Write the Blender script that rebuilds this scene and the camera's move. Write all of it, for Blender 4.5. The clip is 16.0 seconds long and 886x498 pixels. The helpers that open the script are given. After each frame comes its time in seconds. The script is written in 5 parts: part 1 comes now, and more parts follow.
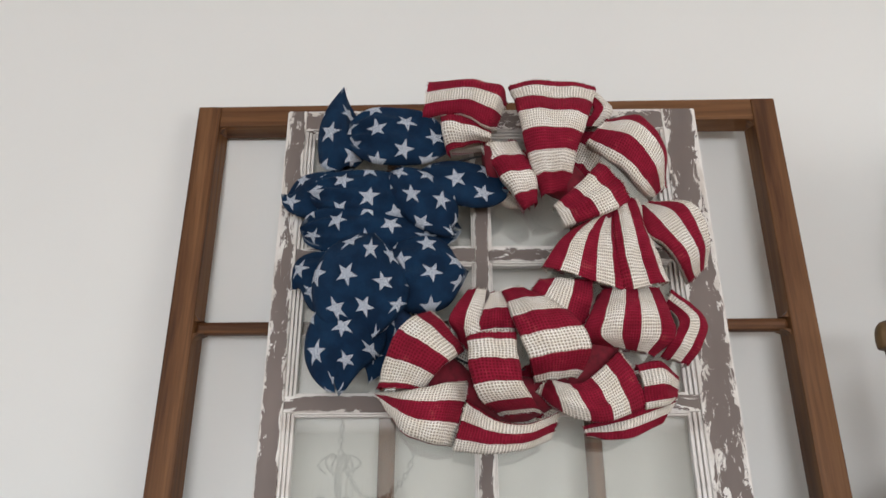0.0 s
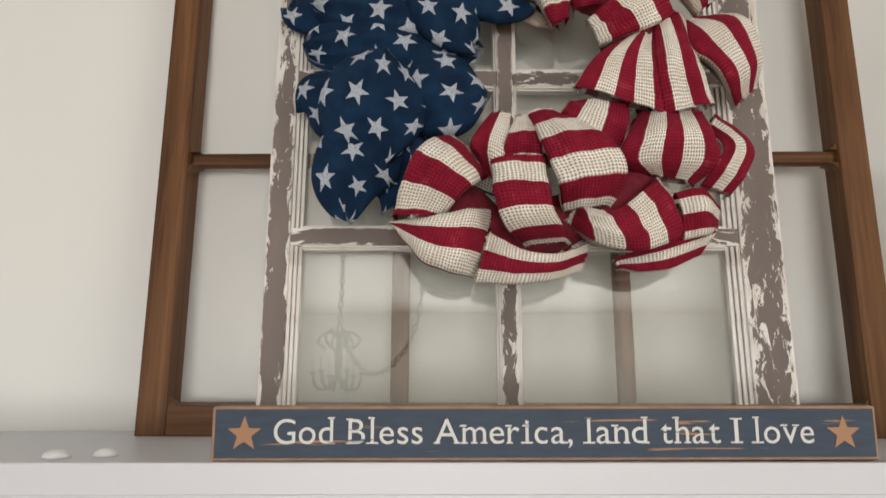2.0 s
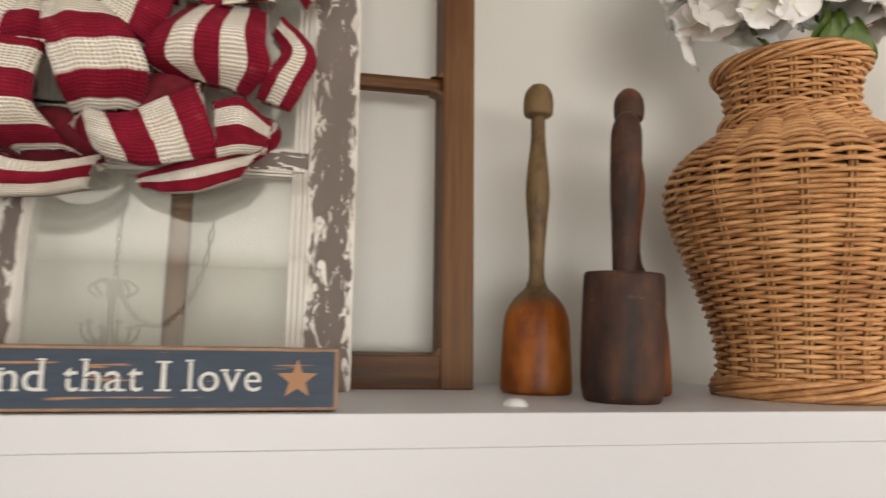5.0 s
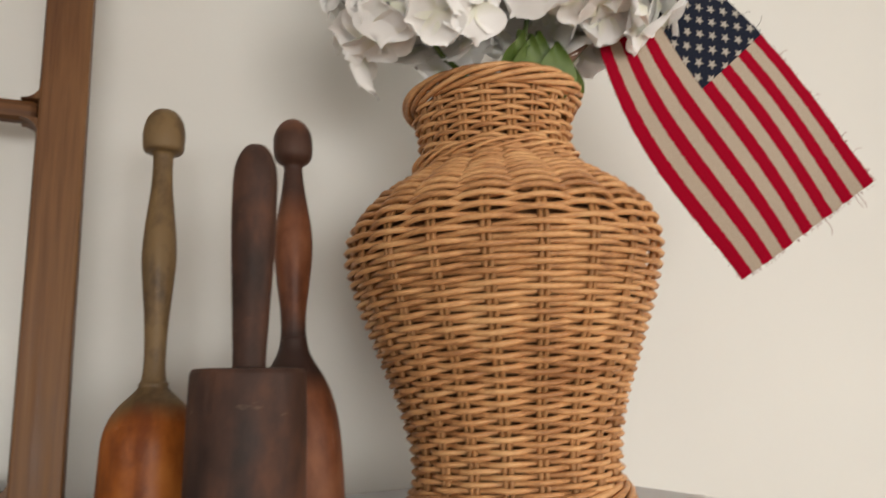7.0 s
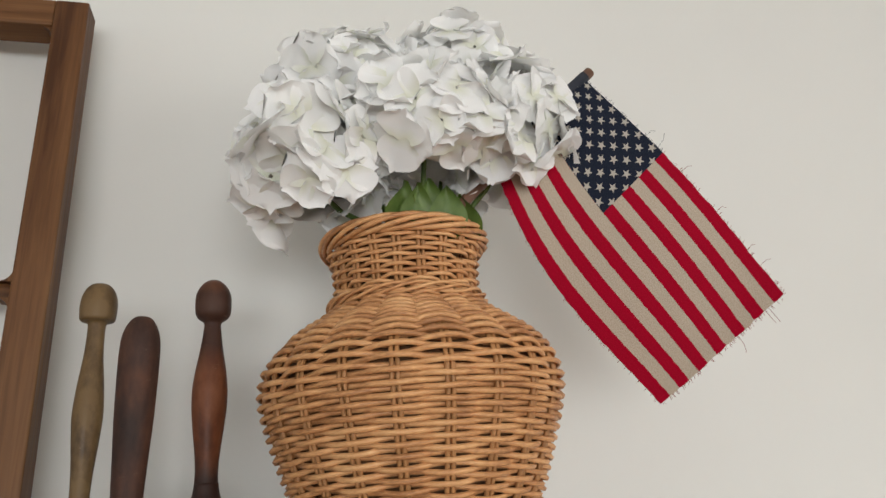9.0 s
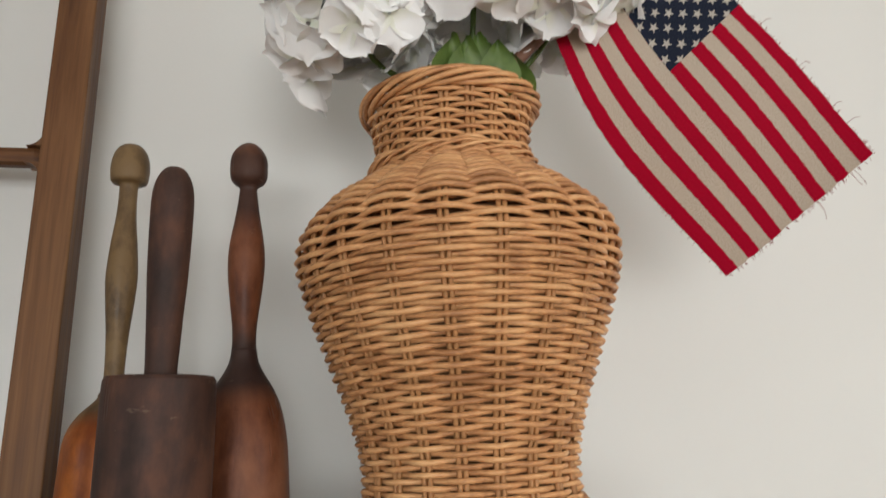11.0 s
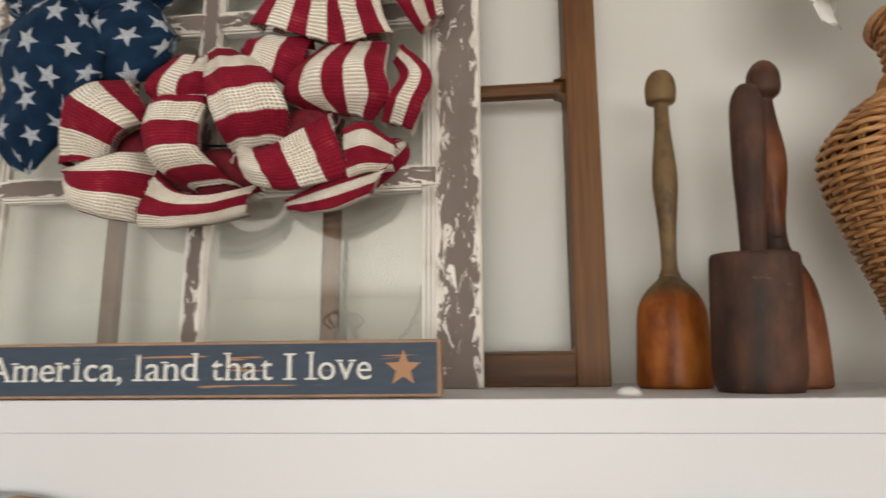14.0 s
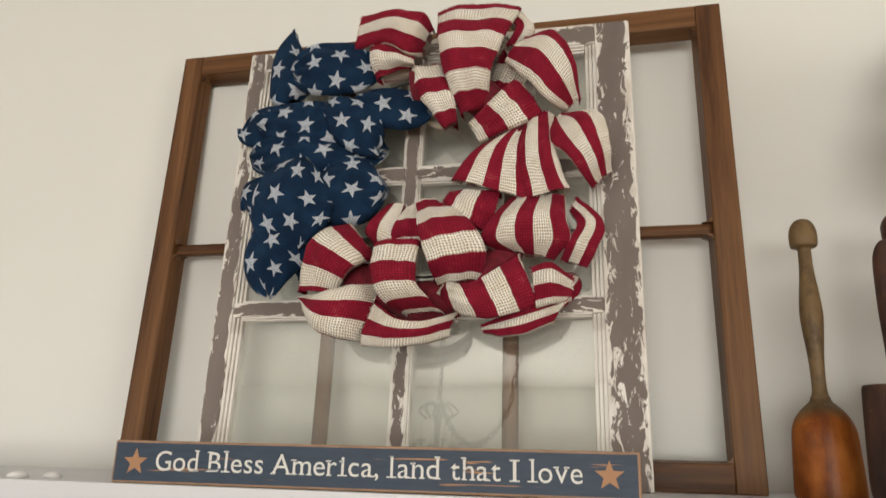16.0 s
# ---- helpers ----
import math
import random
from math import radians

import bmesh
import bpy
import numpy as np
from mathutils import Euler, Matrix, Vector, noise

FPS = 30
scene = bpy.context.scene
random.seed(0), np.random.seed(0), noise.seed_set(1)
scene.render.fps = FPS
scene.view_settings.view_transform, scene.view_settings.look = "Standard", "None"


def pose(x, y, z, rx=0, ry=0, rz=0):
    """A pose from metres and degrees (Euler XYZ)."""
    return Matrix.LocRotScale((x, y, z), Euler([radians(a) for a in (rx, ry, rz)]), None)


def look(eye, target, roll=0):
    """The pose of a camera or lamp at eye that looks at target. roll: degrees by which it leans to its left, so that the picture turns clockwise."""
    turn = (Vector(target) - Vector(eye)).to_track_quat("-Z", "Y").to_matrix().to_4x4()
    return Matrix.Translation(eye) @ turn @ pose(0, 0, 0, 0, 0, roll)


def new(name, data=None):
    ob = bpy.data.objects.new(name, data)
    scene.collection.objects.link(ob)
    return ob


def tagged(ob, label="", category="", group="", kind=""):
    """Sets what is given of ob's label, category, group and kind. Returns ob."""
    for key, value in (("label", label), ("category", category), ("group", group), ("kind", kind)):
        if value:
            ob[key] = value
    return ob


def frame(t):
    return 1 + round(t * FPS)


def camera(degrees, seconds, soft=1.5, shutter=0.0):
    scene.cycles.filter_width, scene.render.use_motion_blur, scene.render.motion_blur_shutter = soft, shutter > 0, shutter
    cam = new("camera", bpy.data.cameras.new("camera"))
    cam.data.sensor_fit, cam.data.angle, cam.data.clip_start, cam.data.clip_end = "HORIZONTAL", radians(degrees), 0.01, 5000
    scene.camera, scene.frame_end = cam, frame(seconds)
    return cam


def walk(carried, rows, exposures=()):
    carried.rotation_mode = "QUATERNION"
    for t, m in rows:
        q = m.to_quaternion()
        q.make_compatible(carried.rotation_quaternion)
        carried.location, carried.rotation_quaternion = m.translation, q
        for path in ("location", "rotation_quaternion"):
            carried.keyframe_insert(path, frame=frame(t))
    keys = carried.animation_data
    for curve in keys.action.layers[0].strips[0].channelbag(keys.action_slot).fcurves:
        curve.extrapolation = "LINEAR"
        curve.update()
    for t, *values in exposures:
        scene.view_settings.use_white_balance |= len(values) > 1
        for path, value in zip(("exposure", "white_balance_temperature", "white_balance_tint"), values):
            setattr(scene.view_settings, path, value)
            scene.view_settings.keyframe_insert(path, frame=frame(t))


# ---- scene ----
cam = camera(63.7, 16.0, shutter=0.4)
# time, eye, target, roll
ROWS = [
    (0, (-0.004, 0.003, 1.511), (0.01, 1.899, 2.15), -0.1),
    (0.5, (-0.014, 0.032, 1.498), (0.002, 1.94, 2.096), 0.0),
    (1, (-0.021, 0.061, 1.489), (-0.001, 1.992, 2.009), 0.1),
    (1.5, (-0.027, 0.084, 1.473), (-0.01, 2.038, 1.898), 0.2),
    (2, (-0.033, 0.099, 1.456), (-0.003, 2.069, 1.798), 0.1),
    (2.5, (-0.044, 0.108, 1.445), (0.034, 2.088, 1.721), -0.3),
    (3, (-0.039, 0.125, 1.439), (0.129, 2.104, 1.675), -0.7),
    (3.5, (0.018, 0.147, 1.442), (0.269, 2.12, 1.657), -0.4),
    (4, (0.126, 0.153, 1.448), (0.43, 2.119, 1.653), 0.3),
    (4.5, (0.219, 0.157, 1.446), (0.571, 2.115, 1.646), 0.8),
    (4.7, (0.256, 0.164, 1.441), (0.635, 2.117, 1.653), 1.1),
    (6.8, (0.497, 0.317, 1.474), (1.39, 2.07, 1.836), -2.6),
    (7, (0.525, 0.309, 1.483), (1.403, 2.063, 1.87), -2.3),
    (7.5, (0.601, 0.262, 1.496), (1.395, 2.032, 1.982), -2.3),
    (8, (0.665, 0.216, 1.502), (1.32, 2.006, 2.109), -2.7),
    (8.2, (0.691, 0.194, 1.508), (1.29, 1.988, 2.158), -3.0),
    (10.3, (0.717, 0.203, 1.483), (1.18, 2.037, 2.134), -3.4),
    (10.5, (0.711, 0.224, 1.476), (1.166, 2.078, 2.071), -2.5),
    (11, (0.709, 0.257, 1.458), (1.135, 2.148, 1.948), -2.2),
    (11.5, (0.708, 0.277, 1.442), (1.098, 2.198, 1.835), -1.9),
    (12, (0.698, 0.296, 1.427), (1.011, 2.247, 1.74), -1.9),
    (12.5, (0.652, 0.28, 1.425), (0.801, 2.258, 1.685), -1.7),
    (13, (0.554, 0.247, 1.412), (0.589, 2.223, 1.718), -1.3),
    (13.5, (0.489, 0.195, 1.421), (0.372, 2.171, 1.704), -1.1),
    (14, (0.402, 0.154, 1.413), (0.232, 2.124, 1.717), -0.5),
    (14.5, (0.359, 0.099, 1.41), (0.059, 2.05, 1.729), -0.3),
    (15, (0.323, 0.044, 1.408), (-0.033, 1.973, 1.798), 0.1),
    (15.5, (0.304, 0.0, 1.418), (-0.075, 1.911, 1.872), 0.7),
    (16, (0.296, -0.023, 1.428), (-0.076, 1.867, 1.965), 1.5),
]
# exposure and white balance follow the phone's own drift
cam_rows = [(t, look(eye, target, roll)) for t, eye, target, roll in ROWS]
walk(cam, cam_rows, exposures=[(0.0, 0.0, 6050, 11), (1.3, 0.0, 6080, 11), (2.5, -0.08, 6800, 9), (4.5, 0.0, 6850, 10), (7.0, 0.0, 6750, 10), (8.0, -0.10, 6230, 8), (10.5, -0.15, 6230, 8), (11.2, -0.03, 6230, 8), (12.5, 0.0, 6600, 9), (16.0, 0.0, 6850, 8)])

# ---- world and daylight ----
world = bpy.data.worlds.new("World")
scene.world = world
world.use_nodes = True
sky = world.node_tree.nodes.new("ShaderNodeTexSky")
sky.sky_type, sky.sun_disc = 'NISHITA', False
sky.sun_elevation, sky.sun_rotation = radians(48), radians(150)
world.node_tree.links.new(sky.outputs[0], world.node_tree.nodes["Background"].inputs[0])
world.node_tree.nodes["Background"].inputs[1].default_value = 0.12


def added_light(name, m, w, h, watts, colour):
    """An area lamp added in an unseen, assumed window opening, for sky light."""
    lamp = bpy.data.lights.new(name, 'AREA')
    lamp.shape, lamp.size, lamp.size_y, lamp.energy, lamp.color = 'RECTANGLE', w, h, watts, colour
    ob = new(name, lamp)
    ob.matrix_world = m
    return ob


# Unseen added windows, sized to balance the light and keep out of pane reflections.
added_light("added_daylight_right", look((4.44, -2.9, 1.5), (0, -2.9, 1.5)), 3.0, 1.7, 76, (1.0, 0.97, 0.93))
added_light("added_daylight_left", look((-5.54, -2.9, 1.5), (0, -2.9, 1.5)), 3.0, 1.7, 48, (0.90, 0.96, 1.0))
added_light("added_daylight_back", look((0.1, -4.94, 1.09), (0.1, 0, 1.09)), 3.2, 1.22, 140, (1.0, 0.99, 0.97))


# ---- materials ----
class Tree:
    """Small wrapper to write node materials briefly."""

    def __init__(self, name):
        self.mat = bpy.data.materials.new(name)
        self.mat.use_nodes = True
        self.t = self.mat.node_tree
        self.bsdf = self.t.nodes["Principled BSDF"]
        self.out = self.t.nodes["Material Output"]

    def n(self, kind, ins=None, **props):
        node = self.t.nodes.new("ShaderNode" + kind)
        for k, v in props.items():
            setattr(node, k, v)
        for k, v in (ins or {}).items():
            self.put(node.inputs[k], v)
        return node

    def put(self, socket, v):
        if isinstance(v, bpy.types.NodeSocket):
            self.t.links.new(v, socket)
        else:
            socket.default_value = v

    def set(self, **ins):
        for k, v in ins.items():
            self.put(self.bsdf.inputs[k.replace("_", " ")], v)
        return self

    def math(self, op, a, b=0.0, c=0.0):
        node = self.n("Math", operation=op)
        for i, v in enumerate((a, b, c)):
            self.put(node.inputs[i], v)
        return node.outputs[0]

    def coord(self, kind="Object", scale=(1, 1, 1)):
        co = self.n("TexCoord")
        mp = self.n("Mapping", {"Vector": co.outputs[kind], "Scale": scale})
        return mp.outputs[0]

    def noise(self, vec, scale, detail=4.0, rough=0.55, dist=0.0):
        return self.n("TexNoise", {"Vector": vec, "Scale": scale, "Detail": detail, "Roughness": rough, "Distortion": dist}).outputs[0]

    def ramp(self, fac, stops, interp='LINEAR'):
        node = self.n("ValToRGB", {"Fac": fac})
        el = node.color_ramp.elements
        node.color_ramp.interpolation = interp
        while len(el) < len(stops):
            el.new(0.5)
        for e, (p, c) in zip(el, stops):
            e.position = p
            e.color = (*c, 1) if len(c) == 3 else c
        return node.outputs[0]

    def mix(self, fac, a, b, blend='MIX'):
        node = self.n("Mix", data_type='RGBA', blend_type=blend)
        self.put(node.inputs[0], fac)
        for i, v in ((6, a), (7, b)):
            self.put(node.inputs[i], (*v, 1) if isinstance(v, tuple) and len(v) == 3 else v)
        return node.outputs[2]

    def bump(self, height, strength=0.3, dist=0.002, normal=None):
        ins = {"Height": height, "Strength": strength, "Distance": dist}
        if normal:
            ins["Normal"] = normal
        self.put(self.bsdf.inputs["Normal"], self.n("Bump", ins).outputs[0])
        return self


def painted(name, col, rough=0.55, mottle=0.05, bump=0.06):
    t = Tree(name)
    v = t.coord()
    big = t.noise(v, 2.2, 3)
    fine = t.noise(v, 260, 2)
    lo = tuple(c * (1 - mottle) for c in col)
    t.set(Base_Color=t.ramp(big, [(0.3, lo), (0.7, col)]), Roughness=rough)
    t.bump(t.math('ADD', fine, t.math('MULTIPLY', t.noise(v, 30, 3), 0.6)), bump, 0.001)
    return t.mat


def stained_wood(name, dark, mid, light, rough=0.55, knots=True, grain=(38, 38, 1.6), bump=0.25):
    """Wood with its grain along the object's z."""
    t = Tree(name)
    v = t.coord(scale=grain)
    rnd = t.n("ObjectInfo").outputs["Random"]
    off = t.n("VectorMath", {0: v}, operation='ADD')
    cmb = t.n("CombineXYZ", {"X": t.math('MULTIPLY', rnd, 37.0), "Z": t.math('MULTIPLY', rnd, 11.0)})
    t.put(off.inputs[1], cmb.outputs[0])
    v = off.outputs[0]
    g = t.noise(v, 1.0, 6, 0.6, 0.6)
    fine = t.noise(v, 6.0, 3, 0.6)
    col = t.ramp(t.math('ADD', t.math('MULTIPLY', g, 0.75), t.math('MULTIPLY', fine, 0.25)), [(0.38, dark), (0.5, mid), (0.63, light)])
    if knots:
        vk = t.coord(scale=(14, 14, 5))
        k = t.ramp(t.noise(vk, 1.0, 1), [(0.66, (0, 0, 0)), (0.78, (1, 1, 1))])
        col = t.mix(t.math('MULTIPLY', k, 0.55), col, tuple(c * 0.55 for c in dark))
    t.set(Base_Color=col, Roughness=t.ramp(fine, [(0.3, (rough - 0.1,) * 3), (0.7, (rough + 0.12,) * 3)]))
    t.set(Specular_IOR_Level=0.3)
    t.bump(t.math('ADD', g, t.math('MULTIPLY', fine, 0.5)), bump, 0.0012)
    return t.mat


def chipped_paint(name):
    """Mauve-brown paint worn off in flakes along the board, down to chalky white."""
    t = Tree(name)
    v = t.coord(scale=(1, 1, 0.36))
    rnd = t.n("ObjectInfo").outputs["Random"]
    off = t.n("VectorMath", {0: v}, operation='ADD')
    t.put(off.inputs[1], t.n("CombineXYZ", {"X": t.math('MULTIPLY', rnd, 9.0), "Z": t.math('MULTIPLY', rnd, 5.0)}).outputs[0])
    v = off.outputs[0]
    gen = t.n("SeparateXYZ", {"Vector": t.n("TexCoord").outputs["Generated"]}).outputs
    edge = t.math('ABSOLUTE', t.math('SUBTRACT', gen[0], 0.5))
    edge = t.math('MULTIPLY', t.math('POWER', t.math('MULTIPLY', edge, 2.0), 3.0), 0.13)
    n1 = t.noise(v, 95, 7, 0.70, 0.9)
    n2 = t.noise(v, 17, 3, 0.5)
    h = t.math('ADD', t.math('ADD', t.math('MULTIPLY', n1, 0.62), t.math('MULTIPLY', n2, 0.38)), edge)
    chip = t.ramp(h, [(0.560, (0, 0, 0)), (0.569, (1, 1, 1))])
    stain = t.noise(v, 9, 4)
    brown = t.ramp(stain, [(0.3, (0.135, 0.108, 0.095)), (0.7, (0.215, 0.175, 0.155))])
    white = t.ramp(t.noise(v, 40, 4), [(0.3, (0.55, 0.50, 0.44)), (0.6, (0.80, 0.77, 0.72))])
    t.set(Base_Color=t.mix(chip, brown, white), Roughness=0.75)
    t.bump(t.math('SUBTRACT', t.math('MULTIPLY', n1, 0.3), chip), 0.5, 0.0012)
    return t.mat


def worn_white(name):
    t = Tree(name)
    v = t.coord(scale=(1, 1, 0.2))
    w = t.ramp(t.noise(v, 90, 4, 0.6), [(0.3, (0.36, 0.31, 0.27)), (0.46, (0.74, 0.70, 0.65)), (0.8, (0.82, 0.80, 0.76))])
    t.set(Base_Color=w, Roughness=0.7)
    t.bump(t.noise(v, 120, 4), 0.3, 0.001)
    return t.mat


def weave_height(t, uv, scale):
    """Plain weave of round threads over uv in metres."""
    sep = t.n("SeparateXYZ", {"Vector": uv}).outputs
    a = t.math('SINE', t.math('MULTIPLY', sep[0], scale * math.pi))
    b = t.math('SINE', t.math('MULTIPLY', sep[1], scale * math.pi))
    return t.math('MAXIMUM', t.math('ABSOLUTE', a), t.math('ABSOLUTE', b)), t.math('MULTIPLY', t.math('ABSOLUTE', a), t.math('ABSOLUTE', b)), sep


def burlap(name, inside=False):
    """Striped burlap ribbon: v of the uv map runs across the stripes, in metres."""
    t = Tree(name)
    co = t.n("TexCoord")
    uv = co.outputs["UV"]
    jit = t.n("TexNoise", {"Vector": co.outputs["Object"], "Scale": 90.0, "Detail": 2.0})
    wob = t.n("VectorMath", {0: t.n("VectorMath", {0: jit.outputs["Color"], 1: (0.5, 0.5, 0.5)}, operation='SUBTRACT').outputs[0], "Scale": 0.0032}, operation='SCALE')
    uvw = t.n("VectorMath", {0: uv, 1: wob.outputs[0]}, operation='ADD').outputs[0]
    mx, holes, sep = weave_height(t, uvw, 255.0)
    s = t.math('FRACT', t.math('MULTIPLY', sep[1], 1 / 0.060))
    red = t.ramp(s, [(0.0, (1, 1, 1)), (0.485, (1, 1, 1)), (0.5, (0, 0, 0)), (0.985, (0, 0, 0)), (1.0, (1, 1, 1))])
    v = co.outputs["Object"]
    vary = t.noise(v, 55, 4)
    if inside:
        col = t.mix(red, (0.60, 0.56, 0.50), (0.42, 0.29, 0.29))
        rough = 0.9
    else:
        rc = t.ramp(vary, [(0.3, (0.20, 0.006, 0.022)), (0.62, (0.29, 0.011, 0.036)), (0.75, (0.36, 0.05, 0.06))])
        wc = t.ramp(vary, [(0.38, (0.84, 0.78, 0.68)), (0.62, (0.95, 0.91, 0.84))])
        col = t.mix(red, wc, rc)
        rough = 0.9
    gap = t.ramp(holes, [(0.34, (0, 0, 0)), (0.64, (1, 1, 1))])
    dk = t.mix(red, (0.30, 0.25, 0.185), (0.14, 0.004, 0.014))
    col = t.mix(t.math('MULTIPLY', gap, 0.90), col, dk)
    thread = t.noise(t.n("Mapping", {"Vector": uv, "Scale": (300, 900, 1)}).outputs[0], 1.0, 2)
    col = t.mix(0.35, col, t.ramp(thread, [(0.3, (0.55, 0.55, 0.55)), (0.7, (1.25, 1.25, 1.25))]), 'MULTIPLY')
    t.set(Base_Color=col, Roughness=rough, Specular_IOR_Level=0.2)
    t.bump(t.math('MULTIPLY', holes, -1.0), 0.55, 0.0012)
    return t.mat


def star_mask(t, px, py, radius):
    """1 inside a five-pointed star round the origin of (px, py)."""
    ang = t.math('ARCTAN2', px, py)
    rad = t.math('SQRT', t.math('ADD', t.math('MULTIPLY', px, px), t.math('MULTIPLY', py, py)))
    seg = 2 * math.pi / 5
    fold = t.math('ABSOLUTE', t.math('SUBTRACT', t.math('MODULO', t.math('ADD', ang, 4 * math.pi + seg / 2), seg), seg / 2))
    r_in = radius * 0.40
    ex, ey = r_in * math.cos(seg / 2) - radius, r_in * math.sin(seg / 2)
    nx, ny = ey / math.hypot(ex, ey), -ex / math.hypot(ex, ey)
    d = t.math('ADD', t.math('MULTIPLY', t.math('COSINE', fold), nx), t.math('MULTIPLY', t.math('SINE', fold), ny))
    return t.math('LESS_THAN', t.math('MULTIPLY', d, rad), nx * radius)


def star_cloth(name, inside=False):
    """Navy cloth printed with silvery stars; uv in metres."""
    t = Tree(name)
    co = t.n("TexCoord")
    uv = co.outputs["UV"]
    pitch = 0.047
    sep = t.n("SeparateXYZ", {"Vector": uv}).outputs
    row = t.math('FLOOR', t.math('DIVIDE', sep[1], pitch * 0.86))
    ux = t.math('ADD', t.math('DIVIDE', sep[0], pitch), t.math('MULTIPLY', t.math('MODULO', t.math('ABSOLUTE', row), 2.0), 0.5))
    colx = t.math('FLOOR', ux)
    cell = t.n("CombineXYZ", {"X": colx, "Y": row}).outputs[0]
    wn = t.n("TexWhiteNoise", {"Vector": cell}, noise_dimensions='2D')
    rc = t.n("SeparateColor", {"Color": wn.outputs["Color"]}).outputs
    px = t.math('MULTIPLY', t.math('SUBTRACT', t.math('SUBTRACT', ux, colx), t.math('ADD', 0.40, t.math('MULTIPLY', rc[0], 0.2))), pitch)
    vy = t.math('DIVIDE', sep[1], pitch * 0.86)
    py = t.math('MULTIPLY', t.math('SUBTRACT', t.math('SUBTRACT', vy, row), t.math('ADD', 0.42, t.math('MULTIPLY', rc[1], 0.16))), pitch * 0.86)
    an = t.math('MULTIPLY', t.math('SUBTRACT', rc[2], 0.5), 1.1)
    ca, sa = t.math('COSINE', an), t.math('SINE', an)
    qx = t.math('SUBTRACT', t.math('MULTIPLY', px, ca), t.math('MULTIPLY', py, sa))
    qy = t.math('ADD', t.math('MULTIPLY', px, sa), t.math('MULTIPLY', py, ca))
    star = star_mask(t, qx, qy, 0.0158)
    mx, holes, s2 = weave_height(t, uv, 620.0)
    vary = t.noise(co.outputs["Object"], 45, 4)
    navy = t.ramp(vary, [(0.36, (0.003, 0.019, 0.052)), (0.64, (0.008, 0.039, 0.094))])
    navy = t.mix(t.math('MULTIPLY', holes, 0.65), navy, (0.003, 0.010, 0.03))
    # The stars' sparkle is painted as bright and dark specks of colour.
    speck = t.noise(t.n("Mapping", {"Vector": uv, "Scale": (900, 900, 1)}).outputs[0], 1.0, 2, 0.7)
    silver = t.ramp(speck, [(0.38, (0.08, 0.13, 0.22)), (0.52, (0.55, 0.59, 0.65)), (0.68, (0.88, 0.89, 0.91))])
    if inside:
        t.set(Base_Color=t.mix(t.math('MULTIPLY', holes, 0.4), (0.16, 0.19, 0.23), (0.08, 0.1, 0.13)), Roughness=0.9)
    else:
        t.set(Base_Color=t.mix(star, navy, silver), Roughness=t.mix(star, (0.85,) * 3, (0.5,) * 3), Specular_IOR_Level=0.2)
    t.bump(t.math('SUBTRACT', t.math('MULTIPLY', star, 0.4), holes), 0.7, 0.0010)
    return t.mat


def plain(name, col, rough=0.5, metal=0.0, vary=0.25, scale=40.0, bump=0.15):
    t = Tree(name)
    v = t.coord()
    t.set(Base_Color=t.ramp(t.noise(v, scale, 4), [(0.3, tuple(c * (1 - vary) for c in col)), (0.7, col)]), Roughness=rough, Metallic=metal)
    t.bump(t.noise(v, scale * 4, 3), bump, 0.001)
    return t.mat


def turned_wood(name, dark, mid, light, rough, char=None, band=None, scratches=0.5):
    """Old turned hardwood, worn by use; char: (z0, z1) of a scorched zone; band: colour of the handle above z."""
    t = Tree(name)
    v = t.coord(scale=(30, 30, 7))
    g = t.noise(v, 1.0, 6, 0.6, 0.4)
    spots = t.noise(t.coord(scale=(1, 1, 0.6)), 26, 5, 0.6)
    col = t.ramp(t.math('ADD', t.math('MULTIPLY', g, 0.38), t.math('MULTIPLY', spots, 0.62)), [(0.40, dark), (0.5, mid), (0.60, light)])
    z = t.n("SeparateXYZ", {"Vector": t.coord()}).outputs[2]
    wob = t.math('ADD', z, t.math('MULTIPLY', t.math('SUBTRACT', spots, 0.5), 0.03))
    if band:
        bz, bcol, bdark = band
        k = t.n("MapRange", {"Value": wob, "From Min": bz - 0.008, "From Max": bz + 0.008}).outputs[0]
        col = t.mix(k, col, t.ramp(spots, [(0.42, bdark), (0.58, bcol)]))
    for c0, c1, amt in char or ():
        mid_z, half = (c0 + c1) / 2, (c1 - c0) / 2
        k = t.n("MapRange", {"Value": t.math('ABSOLUTE', t.math('SUBTRACT', wob, mid_z)), "From Min": half * 1.3, "From Max": half * 0.6}).outputs[0]
        col = t.mix(t.math('MULTIPLY', k, amt), col, (0.018, 0.014, 0.014))
    sc = t.ramp(t.noise(t.coord(scale=(60, 60, 160)), 1.0, 3, 0.7), [(0.66, (0, 0, 0)), (0.72, (1, 1, 1))])
    col = t.mix(t.math('MULTIPLY', sc, 0.22 * scratches), col, (0.45, 0.33, 0.24))
    t.set(Base_Color=col, Roughness=t.ramp(spots, [(0.3, (rough - 0.1,) * 3), (0.7, (rough + 0.15,) * 3)]))
    t.set(Specular_IOR_Level=0.22)
    crack = t.ramp(t.noise(t.coord(scale=(55, 55, 6)), 1.0, 3, 0.5, 0.5), [(0.66, (0, 0, 0)), (0.70, (1, 1, 1))])
    t.bump(t.math('SUBTRACT', t.math('ADD', g, spots), crack), 0.45, 0.0018)
    return t.mat


